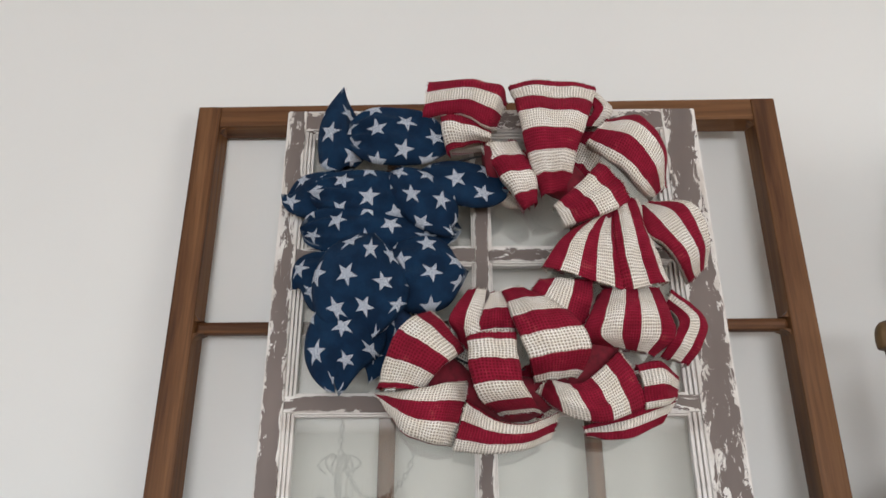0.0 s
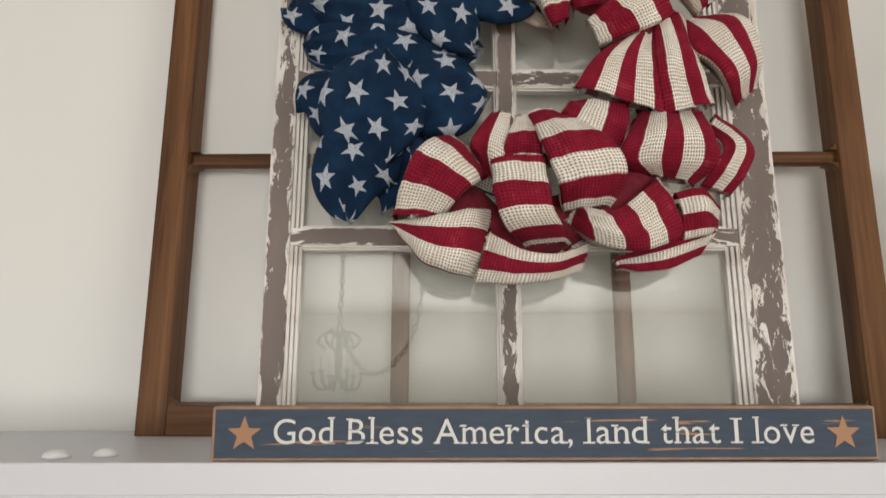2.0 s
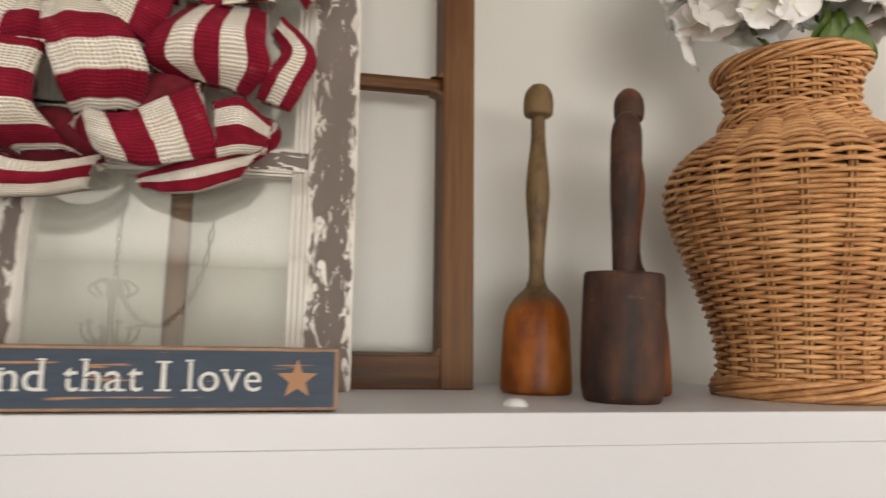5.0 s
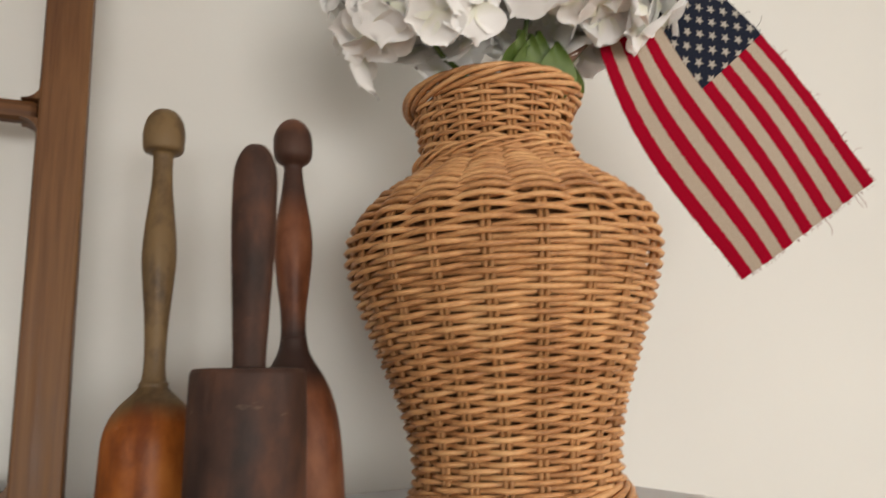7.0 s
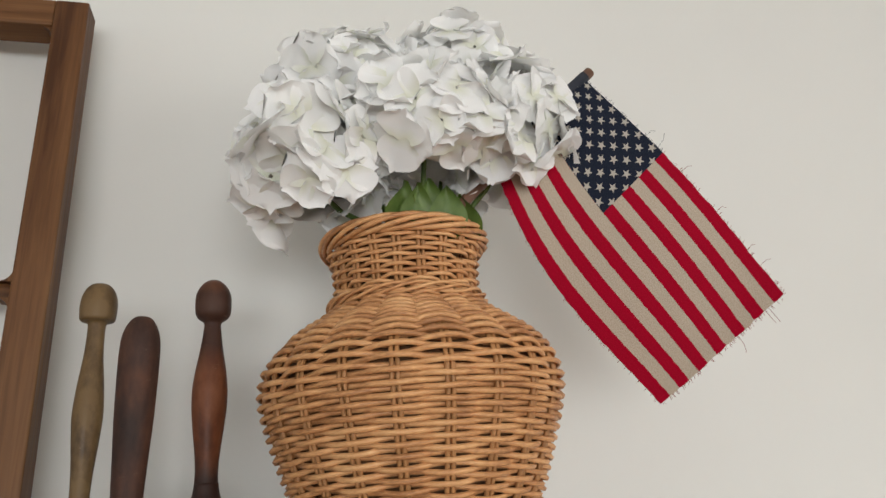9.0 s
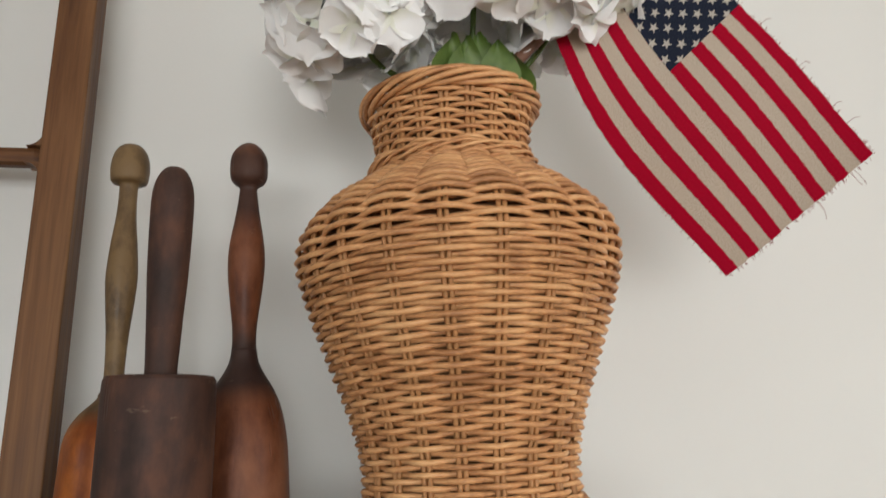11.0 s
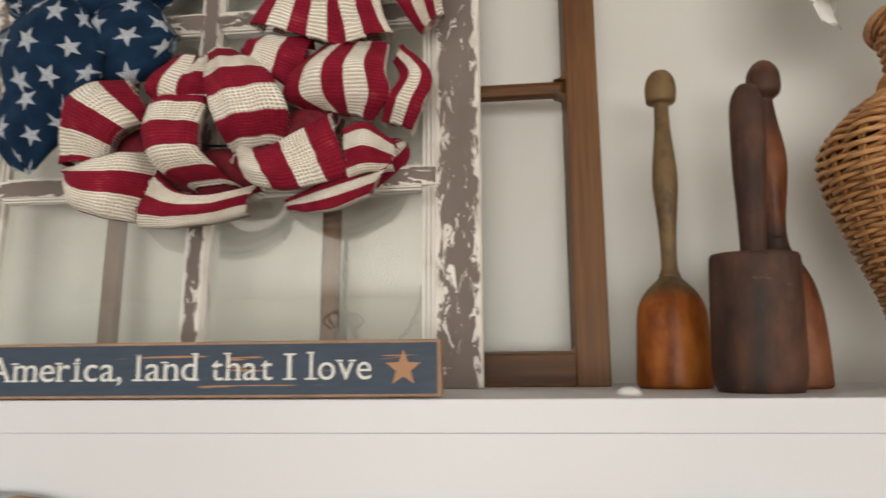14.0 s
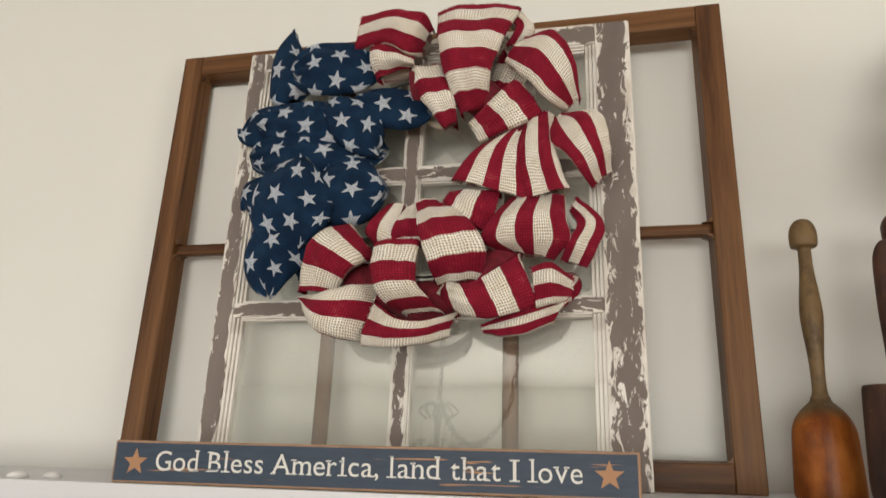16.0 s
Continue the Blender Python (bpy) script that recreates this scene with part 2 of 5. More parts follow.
def wicker(name):
    t = Tree(name)
    v = t.coord()
    rnd = t.n("ObjectInfo").outputs["Random"]
    n1 = t.noise(v, 22, 4, 0.6)
    n2 = t.noise(t.coord(scale=(1, 1, 6)), 160, 3, 0.6)
    f = t.math('ADD', t.math('ADD', t.math('MULTIPLY', n1, 0.5), t.math('MULTIPLY', n2, 0.4)), t.math('MULTIPLY', rnd, 0.14))
    t.set(Base_Color=t.ramp(f, [(0.42, (0.36, 0.158, 0.058)), (0.54, (0.61, 0.305, 0.125)), (0.68, (0.76, 0.44, 0.20))]), Roughness=0.5)
    t.bump(n2, 0.25, 0.0008)
    return t.mat


def pane_glass(name):
    """Old window glass; a thin pale diffuse film stands in for the reflected veil."""
    t = Tree(name)
    v = t.coord()
    t.set(Base_Color=(0.96, 0.98, 0.97, 1), Roughness=0.0, IOR=1.52, Transmission_Weight=1.0)
    clear = t.n("BsdfTransparent", {"Color": (0.965, 0.97, 0.94, 1)})
    gloss = t.n("BsdfGlossy", {"Color": (1, 1, 1, 1), "Roughness": 0.012})
    wave = t.n("Bump", {"Height": t.noise(v, 7, 2), "Strength": 0.05, "Distance": 0.004}).outputs[0]
    t.put(gloss.inputs["Normal"], wave)
    facing = t.n("LayerWeight", {"Blend": 0.5}).outputs["Facing"]
    fr = t.math('ADD', 0.125, t.math('MULTIPLY', t.math('POWER', facing, 5.0), 0.85))
    m1 = t.n("MixShader", {0: fr, 1: clear.outputs[0], 2: gloss.outputs[0]})
    # Pale haze mixed into the colour, for the bright room's reflection.
    veil = t.n("BsdfDiffuse", {"Color": (0.75, 0.77, 0.76, 1)})
    amount = t.math('MULTIPLY', t.noise(v, 9, 5, 0.6), 0.07)
    m2 = t.n("MixShader", {0: amount, 1: m1.outputs[0], 2: veil.outputs[0]})
    t.t.links.new(m2.outputs[0], t.out.inputs[0])
    return t.mat


def petal_cloth(name):
    t = Tree(name)
    co = t.n("TexCoord")
    sep = t.n("SeparateXYZ", {"Vector": co.outputs["UV"]}).outputs
    heart = t.n("MapRange", {"Value": sep[1], "From Min": 0.0, "From Max": 0.35, "To Min": 1.0, "To Max": 0.0}).outputs[0]
    rnd = t.n("ObjectInfo").outputs["Random"]
    white = t.mix(rnd, (0.955, 0.955, 0.945), (0.97, 0.97, 0.97))
    col = t.mix(t.math('MULTIPLY', heart, 0.55), white, (0.66, 0.68, 0.42))
    t.set(Base_Color=col, Roughness=0.7, Subsurface_Weight=0.0)
    tr = t.n("BsdfTranslucent", {"Color": (0.97, 0.97, 0.95, 1)})
    veins = t.noise(t.n("Mapping", {"Vector": co.outputs["UV"], "Scale": (26, 3, 1)}).outputs[0], 1.0, 3)
    t.bump(veins, 0.12, 0.0005)
    m = t.n("MixShader", {0: 0.24, 1: t.bsdf.outputs[0], 2: tr.outputs[0]})
    t.t.links.new(m.outputs[0], t.out.inputs[0])
    return t.mat


def leaf_green(name):
    t = Tree(name)
    v = t.coord()
    t.set(Base_Color=t.ramp(t.noise(v, 40, 4), [(0.3, (0.055, 0.10, 0.016)), (0.7, (0.13, 0.20, 0.040))]), Roughness=0.5)
    t.bump(t.noise(v, 150, 3), 0.3, 0.001)
    return t.mat


def sign_paint(name):
    """Navy paint rubbed through to wood along thin level scratches and at the board's edges."""
    t = Tree(name)
    v = t.coord(scale=(7, 1, 260))
    n = t.noise(v, 1.0, 3, 0.5)
    spot = t.noise(t.coord(), 13, 2)
    sc = t.ramp(t.math('ADD', t.math('MULTIPLY', n, 0.7), t.math('MULTIPLY', spot, 0.3)), [(0.606, (0, 0, 0)), (0.620, (1, 1, 1))])
    navy = t.ramp(t.noise(t.coord(scale=(1, 1, 6)), 30, 4), [(0.3, (0.018, 0.034, 0.062)), (0.7, (0.030, 0.050, 0.082))])
    t.set(Base_Color=t.mix(sc, navy, (0.36, 0.19, 0.10)), Roughness=0.6)
    t.bump(t.math('SUBTRACT', t.noise(t.coord(), 200, 3), sc), 0.3, 0.0008)
    return t.mat


def rubbed_letters(name, col, rub):
    """Lettering paint with the same kind of worn streaks."""
    t = Tree(name)
    n = t.noise(t.coord(scale=(9, 9, 240)), 1.0, 3, 0.5)
    spot = t.noise(t.coord(), 16, 2)
    sc = t.ramp(t.math('ADD', t.math('MULTIPLY', n, 0.65), t.math('MULTIPLY', spot, 0.35)), [(0.61, (0, 0, 0)), (0.635, (1, 1, 1))])
    t.set(Base_Color=t.mix(t.math('MULTIPLY', sc, rub), col, (0.03, 0.05, 0.08)), Roughness=0.65)
    return t.mat


def flag_cloth(name):
    """Coarse printed cotton: thirteen stripes along u, canton with rows of stars; uv over 0..1."""
    t = Tree(name)
    co = t.n("TexCoord")
    sep = t.n("SeparateXYZ", {"Vector": co.outputs["UV"]}).outputs
    wob = t.math('MULTIPLY', t.math('SUBTRACT', t.noise(co.outputs["UV"], 60, 2), 0.5), 0.010)
    vv = t.math('ADD', sep[1], wob)
    par = t.math('MODULO', t.math('FLOOR', t.math('MULTIPLY', vv, 13.0)), 2.0)
    speck = t.noise(t.n("Mapping", {"Vector": co.outputs["UV"], "Scale": (260, 150, 1)}).outputs[0], 1.0, 2, 0.6)
    red = t.ramp(speck, [(0.3, (0.30, 0.002, 0.016)), (0.72, (0.44, 0.004, 0.028)), (0.88, (0.52, 0.08, 0.10))])
    cream = t.ramp(speck, [(0.3, (0.42, 0.34, 0.26)), (0.7, (0.62, 0.53, 0.43))])
    col = t.mix(par, red, cream)
    inc = t.math('MULTIPLY', t.math('LESS_THAN', sep[0], 0.42), t.math('GREATER_THAN', sep[1], 6 / 13))
    cu, cv = t.math('MULTIPLY', sep[0], 0.31 / 0.0215), t.math('MULTIPLY', t.math('SUBTRACT', 1.0, sep[1]), 0.176 / 0.0215)
    row = t.math('FLOOR', t.math('MULTIPLY', cv, 2.0))
    su = t.math('ADD', cu, t.math('MULTIPLY', t.math('MODULO', row, 2.0), 0.5))
    qx = t.math('SUBTRACT', t.math('FRACT', su), 0.5)
    qy = t.math('DIVIDE', t.math('SUBTRACT', t.math('FRACT', t.math('MULTIPLY', cv, 2.0)), 0.5), -2.0)
    star = star_mask(t, qy, t.math('MULTIPLY', qx, -1.0), 0.27)
    cant = t.mix(star, t.ramp(speck, [(0.3, (0.010, 0.013, 0.025)), (0.7, (0.028, 0.034, 0.055))]), (0.50, 0.46, 0.40))
    t.set(Base_Color=t.mix(inc, col, cant), Roughness=0.95, Specular_IOR_Level=0.08)
    thr = t.n("Mapping", {"Vector": co.outputs["UV"], "Scale": (0.31, 0.176, 1)}).outputs[0]
    mx, holes, s2 = weave_height(t, thr, 1100.0)
    t.bump(t.math('ADD', t.math('MULTIPLY', holes, -1.0), speck), 0.5, 0.0006)
    return t.mat


M_WALL = painted("wall_paint", (0.74, 0.735, 0.70), 0.6, 0.03, 0.05)
M_CEIL = painted("ceiling_paint", (0.84, 0.84, 0.83), 0.7, 0.03, 0.05)
M_TRIM = painted("gloss_white_paint", (0.625, 0.635, 0.672), 0.4, 0.03, 0.10)
M_FLOOR = stained_wood("floor_wood", (0.16, 0.09, 0.05), (0.26, 0.16, 0.09), (0.34, 0.22, 0.13), 0.4, False)
M_BROWN = stained_wood("walnut_stained_pine", (0.058, 0.020, 0.005), (0.120, 0.050, 0.016), (0.185, 0.088, 0.033), 0.5)
M_CHIP = chipped_paint("chipped_mauve_paint")
M_WORN = worn_white("worn_white_paint")
M_GLASS = pane_glass("old_pane_glass")
M_BURLAP, M_BURLAP_IN = burlap("striped_burlap"), burlap("striped_burlap_reverse", True)
M_STAR, M_STAR_IN = star_cloth("starred_navy_cloth"), star_cloth("navy_cloth_reverse", True)
# Filler red, painted dark for the shaded gaps between the loops.
M_DARKRED = plain("shaded_red_filler", (0.20, 0.008, 0.022), 0.9, 0, 0.5, 120)
M_DARKNAVY = plain("navy_filler", (0.010, 0.036, 0.10), 0.9, 0, 0.5, 120)
M_WIRE = plain("dark_wire", (0.05, 0.05, 0.05), 0.5, 0.8)
M_SIGN = sign_paint("rubbed_navy_paint")
M_SIGNWOOD = plain("raw_pine_edge", (0.40, 0.24, 0.15), 0.7, 0, 0.35, 60)
M_LETTER = rubbed_letters("cream_lettering", (0.66, 0.66, 0.63), 0.9)
M_TAN = rubbed_letters("tan_star_paint", (0.37, 0.195, 0.10), 0.35)
M_WICKER = wicker("honey_wicker")
M_STAKE = plain("dark_reed", (0.52, 0.25, 0.088), 0.55, 0, 0.35, 60)
# Dark brown that stands in for the shade behind the vase's weave.
M_WEAVE_SHADE = plain("weave_shade_brown", (0.15, 0.072, 0.028), 0.8, 0, 0.4, 50)
M_PETAL = petal_cloth("white_silk_petal")
M_LEAF = leaf_green("green_cloth_leaf")
M_FLAG = flag_cloth("printed_cotton_flag")
M_THREAD = plain("frayed_red_thread", (0.32, 0.10, 0.09), 0.9)
M_NAVYTHREAD = plain("frayed_navy_thread", (0.03, 0.035, 0.05), 0.9)
M_POLE = plain("brown_dowel", (0.17, 0.08, 0.045), 0.6, 0, 0.35, 60)
M_IRON = plain("dark_iron", (0.045, 0.042, 0.040), 0.55, 0.3)
M_CANDLE = plain("cream_candle_sleeve", (0.7, 0.67, 0.58), 0.6)
M_BUMP = plain("white_wax", (0.78, 0.78, 0.77), 0.45, 0, 0.05)
M_GREY = plain("smooth_grey_glaze", (0.42, 0.43, 0.45), 0.6, 0.0, 0.1)
M_PLAQUE = stained_wood("honey_slab_wood", (0.20, 0.10, 0.035), (0.40, 0.22, 0.09), (0.50, 0.31, 0.14), 0.45, True, (20, 20, 30))
M_MASH1 = turned_wood("amber_maple", (0.15, 0.036, 0.007), (0.28, 0.080, 0.014), (0.38, 0.125, 0.025), 0.38, None, (0.092, (0.165, 0.105, 0.048), (0.07, 0.042, 0.020)))
M_MASH2 = turned_wood("dark_worn_hardwood", (0.024, 0.013, 0.010), (0.052, 0.026, 0.019), (0.095, 0.043, 0.027), 0.55)
M_MASH3 = turned_wood("reddish_hardwood", (0.080, 0.026, 0.012), (0.150, 0.052, 0.024), (0.215, 0.085, 0.042), 0.42, ((0.108, 0.165, 0.85), (0.255, 0.335, 0.75)))


# ---- mesh helpers ----
def mesh_of(name, bm, *mats, smooth=True):
    me = bpy.data.meshes.new(name)
    bm.to_mesh(me)
    bm.free()
    for m in mats:
        me.materials.append(m)
    for p in me.polygons:
        p.use_smooth = smooth
    return me


def part(name, bm, material, parent, label="", m=None, smooth=False):
    me = bm if isinstance(bm, bpy.types.Mesh) else mesh_of(name, bm, *(material if isinstance(material, (list, tuple)) else (material,)), smooth=smooth)
    ob = new(name, me)
    if m is not None:
        ob.matrix_basis = m
    if parent:
        ob.parent = parent
    if label:
        ob["label"] = label
    return ob


def thing(name, m, label, category, group="", kind=""):
    ob = new(name)
    ob.empty_display_size = 0.05
    ob.matrix_basis = m
    return tagged(ob, label, category, group, kind)


def box(x0, x1, y0, y1, z0, z1, bevel=0.0, seg=2):
    bm = bmesh.new()
    bmesh.ops.create_cube(bm, size=1)
    bmesh.ops.scale(bm, vec=(x1 - x0, y1 - y0, z1 - z0), verts=bm.verts)
    bmesh.ops.translate(bm, vec=((x0 + x1) / 2, (y0 + y1) / 2, (z0 + z1) / 2), verts=bm.verts)
    if bevel:
        bmesh.ops.bevel(bm, geom=bm.edges[:], offset=bevel, segments=seg, affect='EDGES', profile=0.5)
    return bm


def lathe(profile, n=40, wob=0.0, seed=0):
    """A turned solid from (z, radius) pairs, smoothed between them."""
    bm = bmesh.new()
    zs, rs = np.array([p[0] for p in profile]), np.array([p[1] for p in profile])
    rings = []
    for z, r in zip(zs, rs):
        ring = []
        for i in range(n):
            a = 2 * math.pi * i / n
            k = 1 + wob * noise.noise(Vector((math.cos(a) * 1.3 + seed, math.sin(a) * 1.3, z * 9)))
            ring.append(bm.verts.new((r * k * math.cos(a), r * k * math.sin(a), z)))
        rings.append(ring)
    for a, b in zip(rings, rings[1:]):
        for i in range(n):
            bm.faces.new((a[i], a[(i + 1) % n], b[(i + 1) % n], b[i]))
    bm.faces.new(rings[0][::-1])
    bm.faces.new(rings[-1])
    return bm


def spline(points, n):
    """n points of a Catmull-Rom curve through the points."""
    p = [Vector(q) for q in points]
    p = [p[0] * 2 - p[1], *p, p[-1] * 2 - p[-2]]
    out = []
    for i in range(n):
        u = i / (n - 1) * (len(p) - 3)
        k = min(int(u), len(p) - 4)
        u -= k
        a, b, c, d = p[k:k + 4]
        out.append(0.5 * (2 * b + (c - a) * u + (2 * a - 5 * b + 4 * c - d) * u * u + (3 * b - a - 3 * c + d) * u ** 3))
    return out


def tube(bm, pts, radius, sides=6, closed=False):
    """A swept round tube; radius may be a function of 0..1."""
    pts = [Vector(p) for p in pts]
    n = len(pts)
    rings = []
    for i, p in enumerate(pts):
        a, b = (pts[i - 1], pts[(i + 1) % n]) if closed else (pts[max(i - 1, 0)], pts[min(i + 1, n - 1)])
        d = (b - a).normalized()
        side = d.cross(Vector((0, 0, 1)))
        if side.length < 0.2:
            side = d.cross(Vector((1, 0, 0)))
        side.normalize()
        up = side.cross(d)
        r = radius(i / max(n - 1, 1)) if callable(radius) else radius
        rings.append([bm.verts.new(p + side * r * math.cos(2 * math.pi * k / sides) + up * r * math.sin(2 * math.pi * k / sides)) for k in range(sides)])
    for i in range(n if closed else n - 1):
        a, b = rings[i], rings[(i + 1) % n]
        for k in range(sides):
            bm.faces.new((a[k], a[(k + 1) % sides], b[(k + 1) % sides], b[k]))
    if not closed:
        bm.faces.new(rings[0][::-1])
        bm.faces.new(rings[-1])
    return bm


# ---- the room ----
SHELF = 1.382          # height of the mantel's top
WALL_Y = 1.037         # face of the chimney wall


def wall_with_opening(name, along, face, thick, a0, a1, z1, o0, o1, oz0, oz1, label):
    """A wall of four boxes round an opening. along: the axis that it runs along."""
    bm = bmesh.new()
    lo, hi = min(face, face + thick), max(face, face + thick)
    for s0, s1, b0, b1 in ((a0, o0, 0, z1), (o1, a1, 0, z1), (o0, o1, 0, oz0), (o0, o1, oz1, z1)):
        b = box(s0, s1, lo, hi, b0, b1) if along == 'x' else box(lo, hi, s0, s1, b0, b1)
        me = bpy.data.meshes.new("tmp")
        b.to_mesh(me)
        b.free()
        bm.from_mesh(me)
        bpy.data.meshes.remove(me)
    ob = part(name, bm, M_WALL, None)
    return tagged(ob, label, "wall", kind="structure")


tagged(part("wall_north", box(-5.6, 4.5, WALL_Y, WALL_Y + 0.15, 0, 2.75), M_WALL, None), "smooth off-white painted wall above the mantel", "wall", kind="structure")
# Unseen walls, floor and ceiling, sized for bounce light and the panes' reflections.
wall_with_opening("wall_south", 'x', -5.0, -0.15, -5.6, 4.5, 2.75, -1.5, 1.7, 0.48, 1.70, "unseen off-white painted wall with a wide added opening")
wall_with_opening("wall_east", 'y', 4.5, 0.15, -5.15, WALL_Y + 0.15, 2.75, -4.4, -1.4, 0.65, 2.35, "unseen off-white painted wall with an added opening")
wall_with_opening("wall_west", 'y', -5.6, -0.15, -5.15, WALL_Y + 0.15, 2.75, -4.4, -1.4, 0.65, 2.35, "unseen off-white painted wall with an added opening")
tagged(part("floor", box(-5.75, 4.65, -5.15, WALL_Y + 0.15, -0.1, 0), M_FLOOR, None), "brown wooden floor of the room", "floor", kind="structure")
tagged(part("ceiling", box(-5.75, 4.65, -5.15, WALL_Y + 0.15, 2.75, 2.85), M_CEIL, None), "white painted ceiling", "ceiling", kind="structure")

# the mantel: a shelf board on a flat apron
mantel = thing("mantel_shelf", pose(0, 0, 0), "white glossy painted wooden mantel shelf with a flat apron", "mantel", kind="structure")
part("shelf_board", box(-1.0, 1.020, 0.716, WALL_Y, SHELF - 0.026, SHELF, 0.0010, 2), M_TRIM, mantel)
part("apron", box(-0.97, 0.992, 0.7164, WALL_Y, 1.02, SHELF - 0.0260, 0.0004, 1), M_TRIM, mantel)
part("surround", box(-0.97, 0.992, 0.76, WALL_Y, 0, 1.02), M_TRIM, mantel)


# ---- window frames leaning on the wall ----
def board(name, parent, mat, x0, x1, z0, z1, y0, y1, upright=True, bevel=0.002, label="", slope=0.0):
    """A board whose grain runs along its length, kept in its own local z."""
    w, ln = (x1 - x0, z1 - z0) if upright else (z1 - z0, x1 - x0)
    bm = box(-w / 2, w / 2, 0, y1 - y0, -ln / 2, ln / 2, bevel, 2)
    for v in bm.verts:
        if slope and v.co.x * slope > 0 and v.co.y > (y1 - y0) / 2:
            v.co.x += slope
    m = pose((x0 + x1) / 2, y0, (z0 + z1) / 2, 0, 0 if upright else 90, 0)
    return part(name, bm, mat, parent, label, m, smooth=False)


brown = thing("brown_window_frame", pose(0.0655, 0.950, SHELF, -2.8, 0, -2.0), "large brown stained wooden window frame without glass, leaning on the wall", "window frame")
BW, BH, BS, BD = 0.4480, 0.702, 0.036, 0.033
board("stile", brown, M_BROWN, -BW, -BW + BS, 0, BH, 0, BD, True, 0.0018, "", 0.004)
board("stile", brown, M_BROWN, BW - BS, BW, 0, BH, 0, BD, True, 0.0018, "", -0.004)
board("rail", brown, M_BROWN, -BW + BS, BW - BS, 0, BS, 0.0005, BD - 0.0005, False, 0.0018, "", -0.004)
board("rail", brown, M_BROWN, -BW + BS, BW - BS, BH - BS, BH, 0.0005, BD - 0.0005, False, 0.0018, "", 0.004)
board("muntin", brown, M_BROWN, -BW + BS, BW - BS, 0.336, 0.354, 0.006, 0.026, False, 0.0065)
for bx in (-0.138, 0.134):
    board("muntin", brown, M_BROWN, bx - 0.011, bx + 0.011, BS, 0.336, 0.007, 0.025, True, 0.0065)
    board("muntin", brown, M_BROWN, bx - 0.011, bx + 0.011, 0.354, BH - BS, 0.007, 0.025, True, 0.0065)


def cove(parent, x, z, sx, sz):
    """The small rounded fillet in a corner of the frame's openings."""
    bm = bmesh.new()
    r, n = 0.014, 7
    prof = [(0, 0)] + [(r - r * math.sin(a), r - r * math.cos(a)) for a in [math.pi / 2 * i / n for i in range(n + 1)]]
    front = [bm.verts.new((x + sx * u, 0.004, z + sz * v)) for u, v in prof]
    back = [bm.verts.new((x + sx * u, BD - 0.006, z + sz * v)) for u, v in prof]
    bm.faces.new(front)
    bm.faces.new(back)
    for i in range(len(prof)):
        j = (i + 1) % len(prof)
        bm.faces.new((front[i], front[j], back[j], back[i]))
    bmesh.ops.recalc_face_normals(bm, faces=bm.faces)
    part("corner_fillet", bm, M_BROWN, parent)


for cx, sx in ((-BW + BS, 1), (BW - BS, -1)):
    for cz, sz in ((BS, 1), (0.3365, -1), (0.3535, 1), (BH - BS, -1)):
        cove(brown, cx, cz, sx, sz)

white = thing("old_window_sash", pose(0.0740, 0.9075, SHELF, -3.5, 0, -1.1) @ Matrix.Scale(1.008, 4), "old six-pane window sash with chipped mauve-brown paint over white", "window sash")
WL, WR, WH, WD = -0.300, 0.300, 0.664, 0.030
GL, GR = -0.259, 0.236
board("stile", white, M_CHIP, WL, WL + 0.027, 0, WH, 0, WD, True, 0.0015)
board("stile", white, M_CHIP, GR + 0.016, WR, 0, WH, 0, WD, True, 0.0015)
board("rail", white, M_CHIP, WL + 0.027, GR + 0.016, 0, 0.034, 0.0006, WD, False, 0.0015)
board("rail", white, M_CHIP, WL + 0.027, GR + 0.016, 0.630, WH, 0.0006, WD, False, 0.0015)
CM = -0.018
board("muntin", white, M_CHIP, CM - 0.0095, CM + 0.0095, 0.034, 0.630, 0.001, WD - 0.01, True, 0.0015)
for mz in (0.231, 0.433):
    board("muntin", white, M_CHIP, WL + 0.027, CM - 0.0095, mz - 0.0105, mz + 0.0105, 0.0016, WD - 0.01, False, 0.0015)
    board("muntin", white, M_CHIP, CM + 0.0095, GR + 0.016, mz - 0.0105, mz + 0.0105, 0.0016, WD - 0.01, False, 0.0015)
# worn outer edges
board("edge_strip", white, M_WORN, WL - 0.0015, WL, 0.001, WH - 0.001, 0.002, WD - 0.001, True, 0.0004)
board("edge_strip", white, M_WORN, WR, WR + 0.0015, 0.001, WH - 0.001, 0.002, WD - 0.001, True, 0.0004)


def bead(parent, x0, x1, z0, z1, left, right, low, top):
    """Stepped glazing bead round one pane: two or three ridges on each side."""
    def strips(edge, a0, a1, across, depth, upright, inward):
        steps = 4 if across > 0.016 else 3 if across > 0.009 else 2
        w = across / steps
        for i in range(steps):
            p0 = edge + inward * w * i
            p1 = edge + inward * w * (i + 0.86)
            lo, hi = min(p0, p1), max(p0, p1)
            yy = 0.003 + 0.0028 * i
            if upright:
                board("glazing_bead", parent, M_WORN, lo, hi, a0, a1, yy, 0.018, True, 0.0008)
            else:
                board("glazing_bead", parent, M_WORN, a0, a1, lo, hi, yy, 0.018, False, 0.0008)
    strips(x0, z0, z1, left, 0, True, 1)
    strips(x1, z0, z1, right, 0, True, -1)
    strips(z0, x0 + left, x1 - right, low, 0, False, 1)
    strips(z1, x0 + left, x1 - right, top, 0, False, -1)


